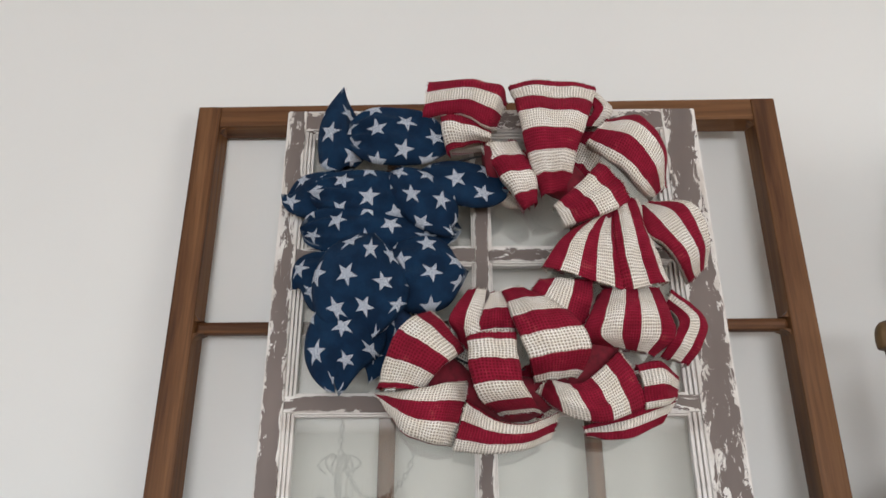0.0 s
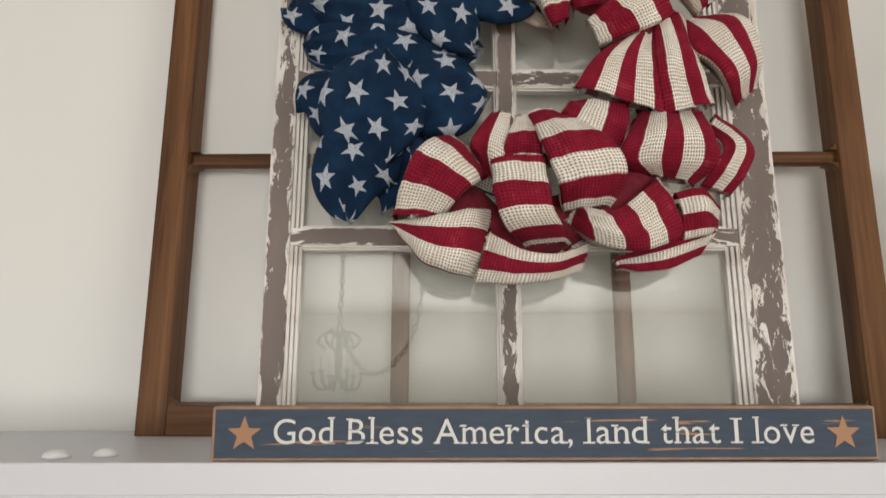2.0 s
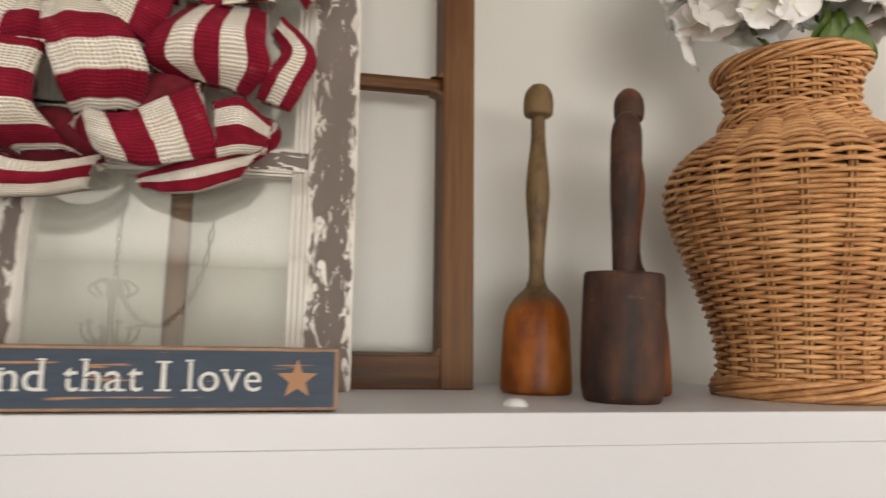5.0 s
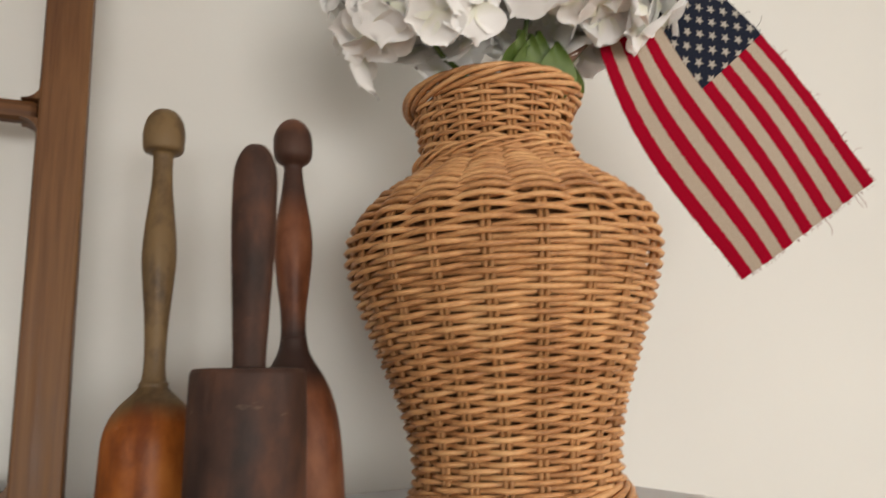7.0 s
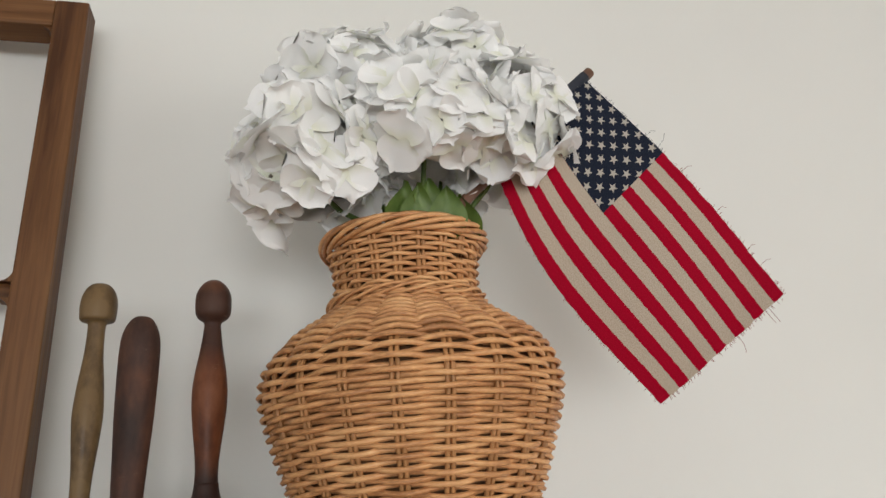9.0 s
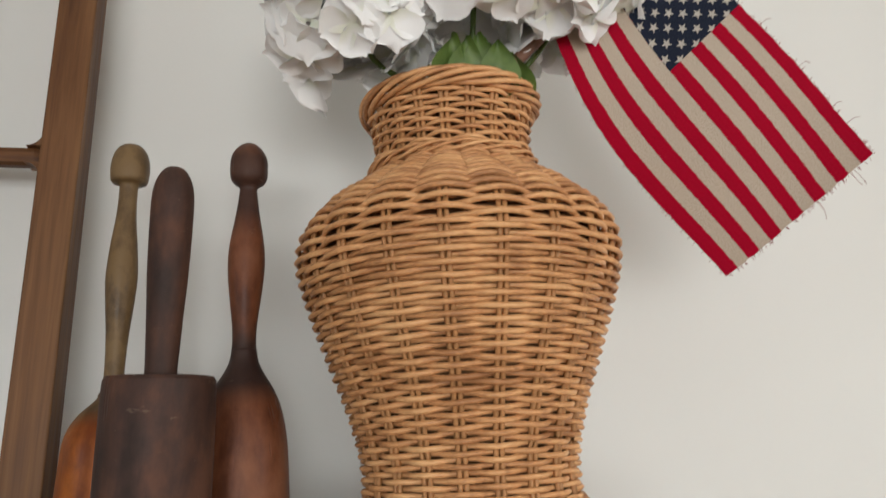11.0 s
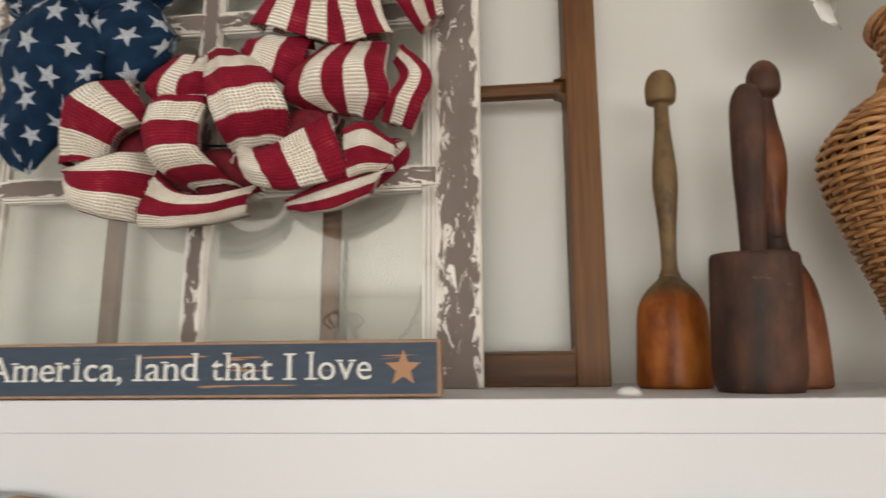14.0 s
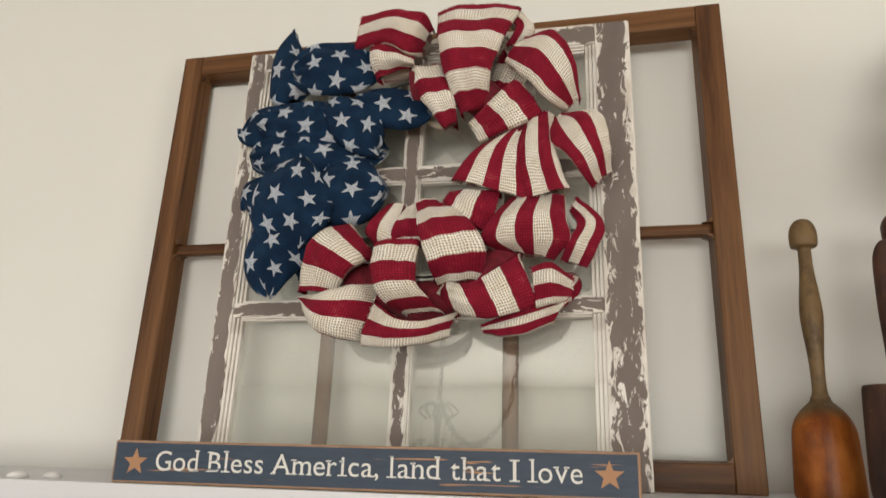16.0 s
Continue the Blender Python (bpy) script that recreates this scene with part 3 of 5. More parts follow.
for x0, x1, lw, rw in ((WL + 0.027, CM - 0.0095, 0.014, 0.005), (CM + 0.0095, GR + 0.016, 0.005, 0.016)):
    for z0, z1 in ((0.034, 0.2205), (0.2415, 0.4225), (0.4435, 0.630)):
        bead(white, x0, x1, z0, z1, lw, rw, 0.004, 0.011 if z1 > 0.6 else 0.005)
        g = part("pane", box(x0 + 0.001, x1 - 0.001, 0.0188, 0.0210, z0 + 0.001, z1 - 0.001), M_GLASS, white, "clear old glass with faint reflections")
        g.visible_shadow = False

# words of the sign: text, left and right end in the sign's own x
LETTERS = [("God", -0.2335, -0.1805), ("Bless", -0.1705, -0.1045), ("America,", -0.0970, 0.0225), ("land", 0.0310, 0.0870), ("that", 0.0960, 0.1500), ("I", 0.1570, 0.1680), ("love", 0.1760, 0.2305)]
# where the chandelier hangs
CHX, CHY, CHZ = -0.74, -2.60, 1.84

# ---- painted sign on the shelf's front edge ----
sign = thing("wooden_sign", pose(0.0655, 0.724, SHELF + 0.0006, 0, -0.12), "long navy painted wooden sign with cream lettering and two tan stars", "sign")
SW, SH, SD = 0.285, 0.0455, 0.021
part("board", box(-SW, SW, 0, SD, 0, SH, 0.0022, 2), M_SIGNWOOD, sign, "raw worn pine edges")
part("painted_face", box(-SW + 0.003, SW - 0.003, -0.0006, 0.001, 0.0026, SH - 0.0024, 0.0), M_SIGN, sign, "navy paint rubbed through in streaks")


def glyph(ch, size):
    """One letter of the built-in font as a flat bmesh, with its bounds."""
    cu = bpy.data.curves.new("glyph", 'FONT')
    cu.body, cu.size, cu.offset = ch, size, -0.00006
    tmp = bpy.data.objects.new("glyph", cu)
    scene.collection.objects.link(tmp)
    me = bpy.data.meshes.new_from_object(tmp.evaluated_get(bpy.context.evaluated_depsgraph_get()))
    bpy.data.objects.remove(tmp)
    bpy.data.curves.remove(cu)
    return me


# slab serifs: share of the letter's width, then b(aseline), x(-height) or c(ap height)
SERIFS = {'A': '0.08b 0.92b', 'B': '0.06b 0.06c', 'd': '0.86c 0.92b', 'l': '0.5b 0.2c', 'm': '0.08b 0.5b 0.92b 0.02x', 'r': '0.16b 0.06x', 'i': '0.5b 0.2x',
          'n': '0.12b 0.88b 0.04x', 'h': '0.12b 0.88b 0.04c', 'I': '0.5b 0.5c', 'v': '0.08x 0.92x', 'a': '0.95b'}


def lettering(body, size, x0, x1, z):
    """A word in painted letters with slab serifs, evenly set between x0 and x1."""
    cap, xh = size * 0.70, size * 0.515
    glyphs = [glyph(ch, size) for ch in body]
    spans = [(min(v.co.x for v in g.vertices), max(v.co.x for v in g.vertices)) for g in glyphs]
    extra = [size * (0.22 if ch in 'liI' else 0.06 if ch == ',' else 0.10) for ch in body]
    total = sum(b - a + e for (a, b), e in zip(spans, extra))
    k = (x1 - x0) / total
    bm = bmesh.new()
    x = x0
    for ch, g, (a, b), e in zip(body, glyphs, spans, extra):
        left, wide = x + e * k / 2, (b - a) * k
        for v in g.vertices:
            v.co = (left + (v.co.x - a) * k, 0, v.co.y + z)
        bm.from_mesh(g)
        bpy.data.meshes.remove(g)
        for s in SERIFS.get(ch, '').split():
            sx, lv = float(s[:-1]), {'b': 0.0, 'x': xh, 'c': cap if ch not in 'dhl' else size * 0.735}[s[-1]]
            half = size * (0.17 if ch in 'lIi' and s[:-1] == '0.5' else 0.095)
            up = size * 0.045
            zc = z + lv + (up / 2 if lv == 0 else -up / 2)
            vs = [bm.verts.new((left + sx * wide + dx, -0.0001, zc + dz)) for dx, dz in ((-half, -up / 2), (half, -up / 2), (half, up / 2), (-half, up / 2))]
            bm.faces.new(vs)
        x += (b - a + e) * k
    geo = bmesh.ops.extrude_face_region(bm, geom=bm.faces[:])
    for v in geo["geom"]:
        if isinstance(v, bmesh.types.BMVert):
            v.co.y -= 0.0005
    bmesh.ops.recalc_face_normals(bm, faces=bm.faces)
    return bm


def star_bm(r, y0, y1):
    bm = bmesh.new()
    pts = [(r * (1 if i % 2 == 0 else 0.42) * math.sin(math.pi * i / 5), r * (1 if i % 2 == 0 else 0.42) * math.cos(math.pi * i / 5)) for i in range(10)]
    f = [bm.verts.new((u, y0, v)) for u, v in pts]
    b = [bm.verts.new((u, y1, v)) for u, v in pts]
    bm.faces.new(f)
    bm.faces.new(b[::-1])
    for i in range(10):
        bm.faces.new((f[i], b[i], b[(i + 1) % 10], f[(i + 1) % 10]))
    bmesh.ops.recalc_face_normals(bm, faces=bm.faces)
    return bm


for word, x0, x1 in LETTERS:
    bm = lettering(word, 0.0300, x0, x1, 0.0143)
    part("word", bm, M_LETTER, sign, "cream worn letters", pose(0, -0.0007, 0))
for sx in (-0.257, 0.255):
    part("star", star_bm(0.0148, -0.0012, -0.0004), M_TAN, sign, "tan painted star", pose(sx, 0, 0.0225))


# ---- wooden mashers ----
def smooth_profile(pts, n=70):
    zs = [p[0] for p in pts]
    out = spline([(p[0], p[1], 0) for p in pts], n)
    return [(p.x, max(p.y, 0.0006)) for p in out]


def masher(name, x, y, lean, body_pts, handle_pts, mat, label, seed, tall=0.0):
    ob = thing(name, pose(x, y, SHELF, *lean), label, "masher", "old wooden mashers on the mantel")
    part("head", lathe(smooth_profile(body_pts, 40), 48, 0.035, seed), mat, ob, "", None, True)
    handle_pts = [(z + tall * max(0, z - 0.15) / 0.177, r) for z, r in handle_pts]
    part("handle", lathe(smooth_profile(handle_pts, 70), 36, 0.05, seed + 5), mat, ob, "", None, True)
    return ob


masher("wooden_masher", 0.5700, 0.897, (0, 0.3, 0),
       [(0, 0.0345), (0.002, 0.0365), (0.006, 0.0375), (0.03, 0.0368), (0.055, 0.0355), (0.075, 0.0340), (0.088, 0.0300), (0.098, 0.0235), (0.105, 0.0165), (0.109, 0.0125), (0.112, 0.0105)],
       [(0.110, 0.0105), (0.114, 0.0108), (0.117, 0.0090), (0.130, 0.0078), (0.16, 0.0088), (0.195, 0.0120), (0.212, 0.0128), (0.235, 0.0112), (0.262, 0.0083), (0.282, 0.0076), (0.290, 0.0085), (0.2925, 0.0145), (0.298, 0.0160), (0.308, 0.0162), (0.318, 0.0140), (0.325, 0.0088), (0.3275, 0.002)],
       M_MASH1, "wooden masher with amber head and grey-brown turned handle", 1, 0.006)
masher("dark_masher", 0.6205, 0.805, (1.8, 0.9, 0),
       [(0, 0.034), (0.002, 0.0352), (0.006, 0.0364), (0.02, 0.0385), (0.05, 0.0390), (0.090, 0.0388), (0.114, 0.0380), (0.1185, 0.0368), (0.1202, 0.0335), (0.1208, 0.012)],
       [(0.1195, 0.0112), (0.123, 0.0108), (0.135, 0.0112), (0.165, 0.0126), (0.195, 0.0142), (0.231, 0.0150), (0.255, 0.0146), (0.267, 0.0118), (0.2745, 0.0070), (0.2765, 0.0015)],
       M_MASH2, "dark brown wooden masher with a thick cylinder head and plain handle", 2)
masher("reddish_masher", 0.6750, 0.886, (0, -0.2, 0),
       [(0, 0.0370), (0.002, 0.0390), (0.006, 0.0398), (0.04, 0.0392), (0.075, 0.0365), (0.10, 0.0310), (0.115, 0.0245), (0.128, 0.0165), (0.138, 0.0120), (0.148, 0.0104)],
       [(0.146, 0.0105), (0.155, 0.0100), (0.17, 0.0108), (0.195, 0.0140), (0.215, 0.0158), (0.235, 0.0150), (0.262, 0.0104), (0.278, 0.0082), (0.286, 0.0080), (0.2905, 0.0135), (0.295, 0.0160), (0.303, 0.0166), (0.313, 0.0158), (0.321, 0.0115), (0.3255, 0.0060), (0.327, 0.001)],
       M_MASH3, "reddish wooden masher with a scorched neck and knob handle", 3, 0.008)


# ---- wicker vase ----
VX, VY = 0.8600, 0.853
VK, VH = 1.015, 1.032     # girth and height against the drawn outline
VPROF = [(0.0, 0.0895), (0.022, 0.0840), (0.05, 0.0840), (0.09, 0.0935), (0.13, 0.1085), (0.17, 0.1230), (0.205, 0.1325), (0.228, 0.1305), (0.248, 0.1165), (0.264, 0.0970), (0.276, 0.0800), (0.288, 0.0695), (0.302, 0.0660), (0.322, 0.0665), (0.340, 0.0710), (0.352, 0.0745)]


def vase_r(z):
    return float(np.interp(z, VZ, VR))


_vp = spline([(p[0] * VH, p[1] * VK, 0) for p in VPROF], 160)
VZ, VR = [p.x for p in _vp], [p.y for p in _vp]
vase = thing("wicker_vase", pose(VX, VY, SHELF, 0, -0.8), "honey-coloured woven wicker vase with braided rim and foot", "vase")
STAKES = 20


def along_profile(z0, z1, gap):
    """Heights spaced evenly along the vase's outline."""
    out, z = [], z0
    while z < z1:
        out.append(z)
        r0, r1 = vase_r(z), vase_r(z + 0.002)
        z += gap * (1 - 0.12 * min(1, abs(r1 - r0) / 0.002)) * 0.002 / math.hypot(0.002, r1 - r0)
    return out


def weaver_row(z, phase, amp, reed, strands, seed):
    """One row of reeds that pass in front of and behind the stakes in turn."""
    bm = bmesh.new()
    n = STAKES * 9
    for s in range(strands):
        off = (s - (strands - 1) / 2) * reed * 1.7
        r0 = vase_r(z)
        slope = (vase_r(z + 0.003) - vase_r(z - 0.003)) / 0.006
        ln = math.hypot(1, slope)
        dz, dr = off / ln, off * slope / ln
        swing = amp / (1 + 0.25 * abs(slope))
        pts = []
        for i in range(n):
            a = 2 * math.pi * i / n
            w = math.cos(STAKES / 2 * a + phase)
            w = abs(w) ** 0.8 * 1.35 if w > 0 else -abs(w) ** 0.8 * 1.15
            j = 0.0006 * noise.noise(Vector((math.cos(a) * 5, math.sin(a) * 5, seed * 3.1 + s)))
            rr = r0 + dr + swing * w / ln + j
            pts.append((rr * math.cos(a), rr * math.sin(a), z + dz - swing * w * slope / ln + j * 1.5))
        tube(bm, pts, reed, 5, True)
    return bm


rows = along_profile(0.0215, 0.354, 0.0048)
for k, z in enumerate(rows):
    r = vase_r(z)
    part("weaver", weaver_row(z, math.pi * (k % 2), 0.0038 * min(1, r / 0.1), 0.0025 * min(1, 0.45 + 0.55 * r / 0.1), 1, k), M_WICKER, vase, "", None, True)
for k in range(STAKES):
    a = 2 * math.pi * (k / STAKES)
    bm = bmesh.new()
    for d in (-0.0023, 0.0023):
        zz = [0.004 + 0.355 * i / 50 for i in range(51)]
        tube(bm, [(vase_r(z) * math.cos(a) - d * math.sin(a), vase_r(z) * math.sin(a) + d * math.cos(a), z) for z in zz], 0.0021, 6)
    part("stake", bm, M_STAKE, vase, "", None, True)
# Shell added inside the weave; its dark colour paints the shade seen through gaps.
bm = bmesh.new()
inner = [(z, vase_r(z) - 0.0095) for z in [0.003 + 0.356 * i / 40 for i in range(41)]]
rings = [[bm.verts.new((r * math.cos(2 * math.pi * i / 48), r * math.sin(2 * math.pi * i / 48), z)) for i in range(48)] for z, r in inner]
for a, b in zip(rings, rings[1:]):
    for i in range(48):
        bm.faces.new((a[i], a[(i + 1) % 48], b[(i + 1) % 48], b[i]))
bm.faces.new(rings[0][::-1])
part("lining", bm, M_WEAVE_SHADE, vase, "added shell whose dark brown stands in for shade behind the weave", None, True)


def braid(name, z, r, thick, strands, turns, lean, reed):
    """A rope-like border: reeds that wind round the vase's edge."""
    for s in range(strands):
        bm = bmesh.new()
        n = 300
        pts = []
        for i in range(n):
            a = 2 * math.pi * i / n
            w = turns * a + 2 * math.pi * s / strands
            c, q = math.cos(w) * thick[0], math.sin(w) * thick[1]
            pts.append(((r + c + q * lean) * math.cos(a), (r + c + q * lean) * math.sin(a), z + q))
        tube(bm, pts, reed, 5, True)
        part(name, bm, M_WICKER, vase, "", None, True)


braid("foot_braid", 0.0112, 0.0898, (0.0046, 0.0080), 7, 2, -0.25, 0.0034)
braid("rim_braid", 0.3600, 0.0776, (0.0046, 0.0062), 6, 3, 0.15, 0.0027)
braid("shoulder_braid", 0.2998, 0.0745, (0.0026, 0.0042), 4, 5, 0.0, 0.0017)

# ---- white hydrangeas in the vase ----
bouquet = thing("hydrangea_bouquet", pose(VX + 0.008, VY, SHELF + 0.363), "bunch of white cloth hydrangeas with green leaves in a vase", "flowers")


def floret_mesh(seed):
    """Four broad overlapping petals, cupped and curled."""
    rng = random.Random(seed)
    bm = bmesh.new()
    uvl = bm.loops.layers.uv.new("UVMap")
    for p in range(4):
        ang = p * math.pi / 2 + rng.uniform(-0.2, 0.2)
        ln, wd = rng.uniform(0.023, 0.029), rng.uniform(0.0165, 0.0205)
        tip, curl, twist = rng.uniform(-0.6, 0.7), rng.uniform(-0.3, 0.9), rng.uniform(-0.4, 0.4)
        nu, nv = 6, 6
        grid = []
        for j in range(nv + 1):
            v = j / nv
            row = []
            for i in range(nu + 1):
                u = i / nu * 2 - 1
                w = wd * (math.sin(math.pi * min(1, 0.12 + v * 0.80)) ** 0.75) * (1 if v < 0.999 else 0.55)
                x = u * w
                y = ln * v * (1 - 0.13 * u * u * v) + 0.0015 * math.sin(5 * u + seed)
                z = 0.010 * tip * v * v + 0.006 * curl * u * u + 0.006 * twist * u * v + 0.0009 * math.sin(5 * v + 4 * u + p + seed)
                row.append((bm.verts.new((x * math.cos(ang) - y * math.sin(ang), x * math.sin(ang) + y * math.cos(ang), z + 0.0012 * (p % 2))), (u * 0.5 + 0.5, v)))
            grid.append(row)
        for j in range(nv):
            for i in range(nu):
                q = (grid[j][i], grid[j][i + 1], grid[j + 1][i + 1], grid[j + 1][i])
                f = bm.faces.new([c[0] for c in q])
                for lp, c in zip(f.loops, q):
                    lp[uvl].uv = c[1]
    return mesh_of("floret", bm, M_PETAL)


florets = [floret_mesh(s) for s in range(9)]
rng = random.Random(7)
HEADS = [(-0.108, -0.045, 0.066, 0.064, 0.068), (0.0, -0.058, 0.100, 0.070, 0.066), (0.092, -0.045, 0.106, 0.064, 0.076), (-0.066, 0.01, 0.172, 0.070, 0.068), (0.056, 0.01, 0.192, 0.074, 0.070)]
for hx, hy, hz, hr, hh in HEADS:
    bm = bmesh.new()
    base = Vector((0.25 * hx, 0.02 + 0.2 * hy, -0.10))
    tube(bm, spline([base, (0.35 * hx, 0.3 * hy, 0.0), (hx * 0.8, hy * 0.8, hz - hh * 0.6), (hx, hy, hz)], 14), 0.0026, 6)
    head = part("flower_head", bm, M_LEAF, bouquet, "white hydrangea head on a green stem", None, True)
    count = 46
    for i in range(count):
        k = (i + 0.5) / count
        ph, th = math.acos(1 - 1.72 * k), i * 2.39996 + hx * 40
        d = Vector((math.sin(ph) * math.cos(th), math.sin(ph) * math.sin(th), math.cos(ph)))
        j = rng.uniform(0.80, 1.06)
        pos = Vector((hx + d.x * hr * j, hy + d.y * hr * j, hz + d.z * hh * j))
        d = (d + Vector((rng.uniform(-.6, .6), rng.uniform(-.6, .6), rng.uniform(-.6, .6)))).normalized()
        q = d.to_track_quat('Z', 'Y').to_matrix().to_4x4()
        sc = rng.uniform(1.05, 1.38)
        f = part("floret", rng.choice(florets), None, head)
        f.matrix_basis = Matrix.Translation(pos) @ q @ pose(0, 0, 0, 0, 0, rng.uniform(0, 360)) @ Matrix.Scale(sc, 4)


def leaf_bm(ln, wd, droop):
    bm = bmesh.new()
    nu, nv = 6, 10
    g = []
    for j in range(nv + 1):
        v = j / nv
        w = wd * math.sin(math.pi * (0.04 + 0.96 * v) ** 0.8) + 0.0006
        g.append([bm.verts.new((w * (i / nu * 2 - 1), ln * v, -droop * v * v + 0.006 * abs(i / nu * 2 - 1) + 0.0012 * math.sin(9 * v + i))) for i in range(nu + 1)])
    for j in range(nv):
        for i in range(nu):
            bm.faces.new((g[j][i], g[j][i + 1], g[j + 1][i + 1], g[j + 1][i]))
    return bm


for lx, ly, lz, rx, rz, ln in ((-0.015, -0.05, -0.012, 62, 10, 0.075), (0.018, -0.055, -0.012, 66, -12, 0.07), (-0.052, -0.03, -0.008, 25, 55, 0.085), (0.045, -0.035, -0.01, 60, -35, 0.07), (-0.035, -0.05, -0.01, 55, 25, 0.075), (0.0, -0.05, -0.01, 70, 0, 0.08)):
    part("leaf", leaf_bm(ln * 0.72, 0.018, 0.010), M_LEAF, bouquet, "", pose(lx, ly, lz, rx, 0, 180 + rz) @ pose(0, 0, 0, 0, 180, 0), True)

# ---- small flag on a stick in the vase ----
flag = thing("stick_flag", pose(0, 0, 0), "small frayed cotton stars-and-stripes flag on a brown stick", "flag")
P_LOW, P_TOP = Vector((0.820, 0.818, SHELF + 0.305)), Vector((1.054, 0.790, 1.927))
bm = bmesh.new()
tube(bm, [P_LOW.lerp(P_TOP, i / 12) for i in range(13)], 0.0058, 10)
part("stick", bm, M_POLE, flag, "brown wooden dowel", None, True)
H_TOP, H_LOW = Vector((1.045, 0.787, 1.917)), Vector((0.937, 0.798, 1.815))
F_TOP, F_LOW = Vector((1.146, 0.685, 1.650)), Vector((1.065, 0.777, 1.572))


def flag_point(u, v):
    a, b = H_LOW.lerp(F_LOW, u), H_TOP.lerp(F_TOP, u)
    p = a.lerp(b, v)
    sag = math.sin(math.pi * u) * (1 - v) * 0.021
    p += Vector((-0.6 * sag, 0, -0.5 * sag))
    p.y += 0.006 * math.sin(5 * u + 2.2 * v) - 0.012 * math.sin(math.pi * v) * (1 - u) - 0.004 * v
    return p


bm = bmesh.new()
uvl = bm.loops.layers.uv.new("UVMap")
nu, nv = 44, 26
for side in (0, 1):
    off = Vector((0, 0.0007 * side, 0))
    g = [[bm.verts.new(flag_point(i / nu, j / nv) + off + Vector((0.0012 * noise.noise(Vector((i * .9, j * .9, 3))), 0, 0.0012 * noise.noise(Vector((i * .9, j * .9, 7))))) * (1 if i in (0, nu) or j in (0, nv) else 0)) for i in range(nu + 1)] for j in range(nv + 1)]
    for j in range(nv):
        for i in range(nu):
            idx = ((j, i), (j, i + 1), (j + 1, i + 1), (j + 1, i))
            f = bm.faces.new([g[a][b] for a, b in (idx if side == 0 else idx[::-1])])
            for lp, (a, b) in zip(f.loops, idx if side == 0 else idx[::-1]):
                lp[uvl].uv = (b / nu, a / nv)
part("cloth", bm, M_FLAG, flag, "red and cream striped cotton with a navy starred corner", None, True)
rng = random.Random(3)
for name, mat, edge, count in (("frayed_threads", M_THREAD, 0, 90), ("frayed_threads", M_THREAD, 1, 70), ("frayed_threads", M_NAVYTHREAD, 2, 40), ("frayed_threads", M_THREAD, 3, 60)):
    bm = bmesh.new()
    for i in range(count):
        if edge == 0:
            u, v, d = 1.0, rng.random(), (F_TOP - H_TOP).normalized()
        elif edge == 1:
            u, v, d = rng.random(), 0.0, (H_LOW - H_TOP).normalized()
        elif edge == 2:
            u, v, d = rng.uniform(0, 0.42), 1.0, (H_TOP - H_LOW).normalized()
        else:
            u, v, d = rng.uniform(0.42, 1), 1.0, (H_TOP - H_LOW).normalized()
        p = flag_point(u, v)
        ln = rng.uniform(0.001, 0.004) if rng.random() < 0.97 else rng.uniform(0.012, 0.018)
        e = (d + Vector((rng.uniform(-.7, .7), rng.uniform(-.5, .5), rng.uniform(-.7, .7)))).normalized()
        tube(bm, [p, p + d * ln * 0.5 + e * ln * 0.1, p + d * ln * 0.5 + e * ln * 0.5], 0.00022, 3)
    part(name, bm, mat, flag, "loose frayed threads")
bm = bmesh.new()
tube(bm, [H_LOW.lerp(H_TOP, 0.06 + 0.94 * i / 10) + Vector((0.001, 0.001, 0.002)) for i in range(11)], 0.0062, 10)
part("sleeve", bm, M_NAVYTHREAD, flag, "navy cloth wrapped round the stick", None, True)

# ---- white wax dots on the shelf ----
for bx, by, br in ((0.502, 0.762, 0.0105), (0.921, 0.765, 0.0120), (0.985, 0.775, 0.0120), (-0.362, 0.752, 0.0115), (-0.325, 0.765, 0.0100)):
    bm = lathe([(0, br), (0.002, br * 1.02), (0.004, br * 0.88), (0.0062, br * 0.55), (0.007, br * 0.1)], 24, 0.1, bx)
    tagged(part("wax_dot", bm, M_BUMP, None, "", pose(bx, by, SHELF), True), "small white rounded wax dot on the mantel shelf", "wax dot", "wax dots on the mantel")

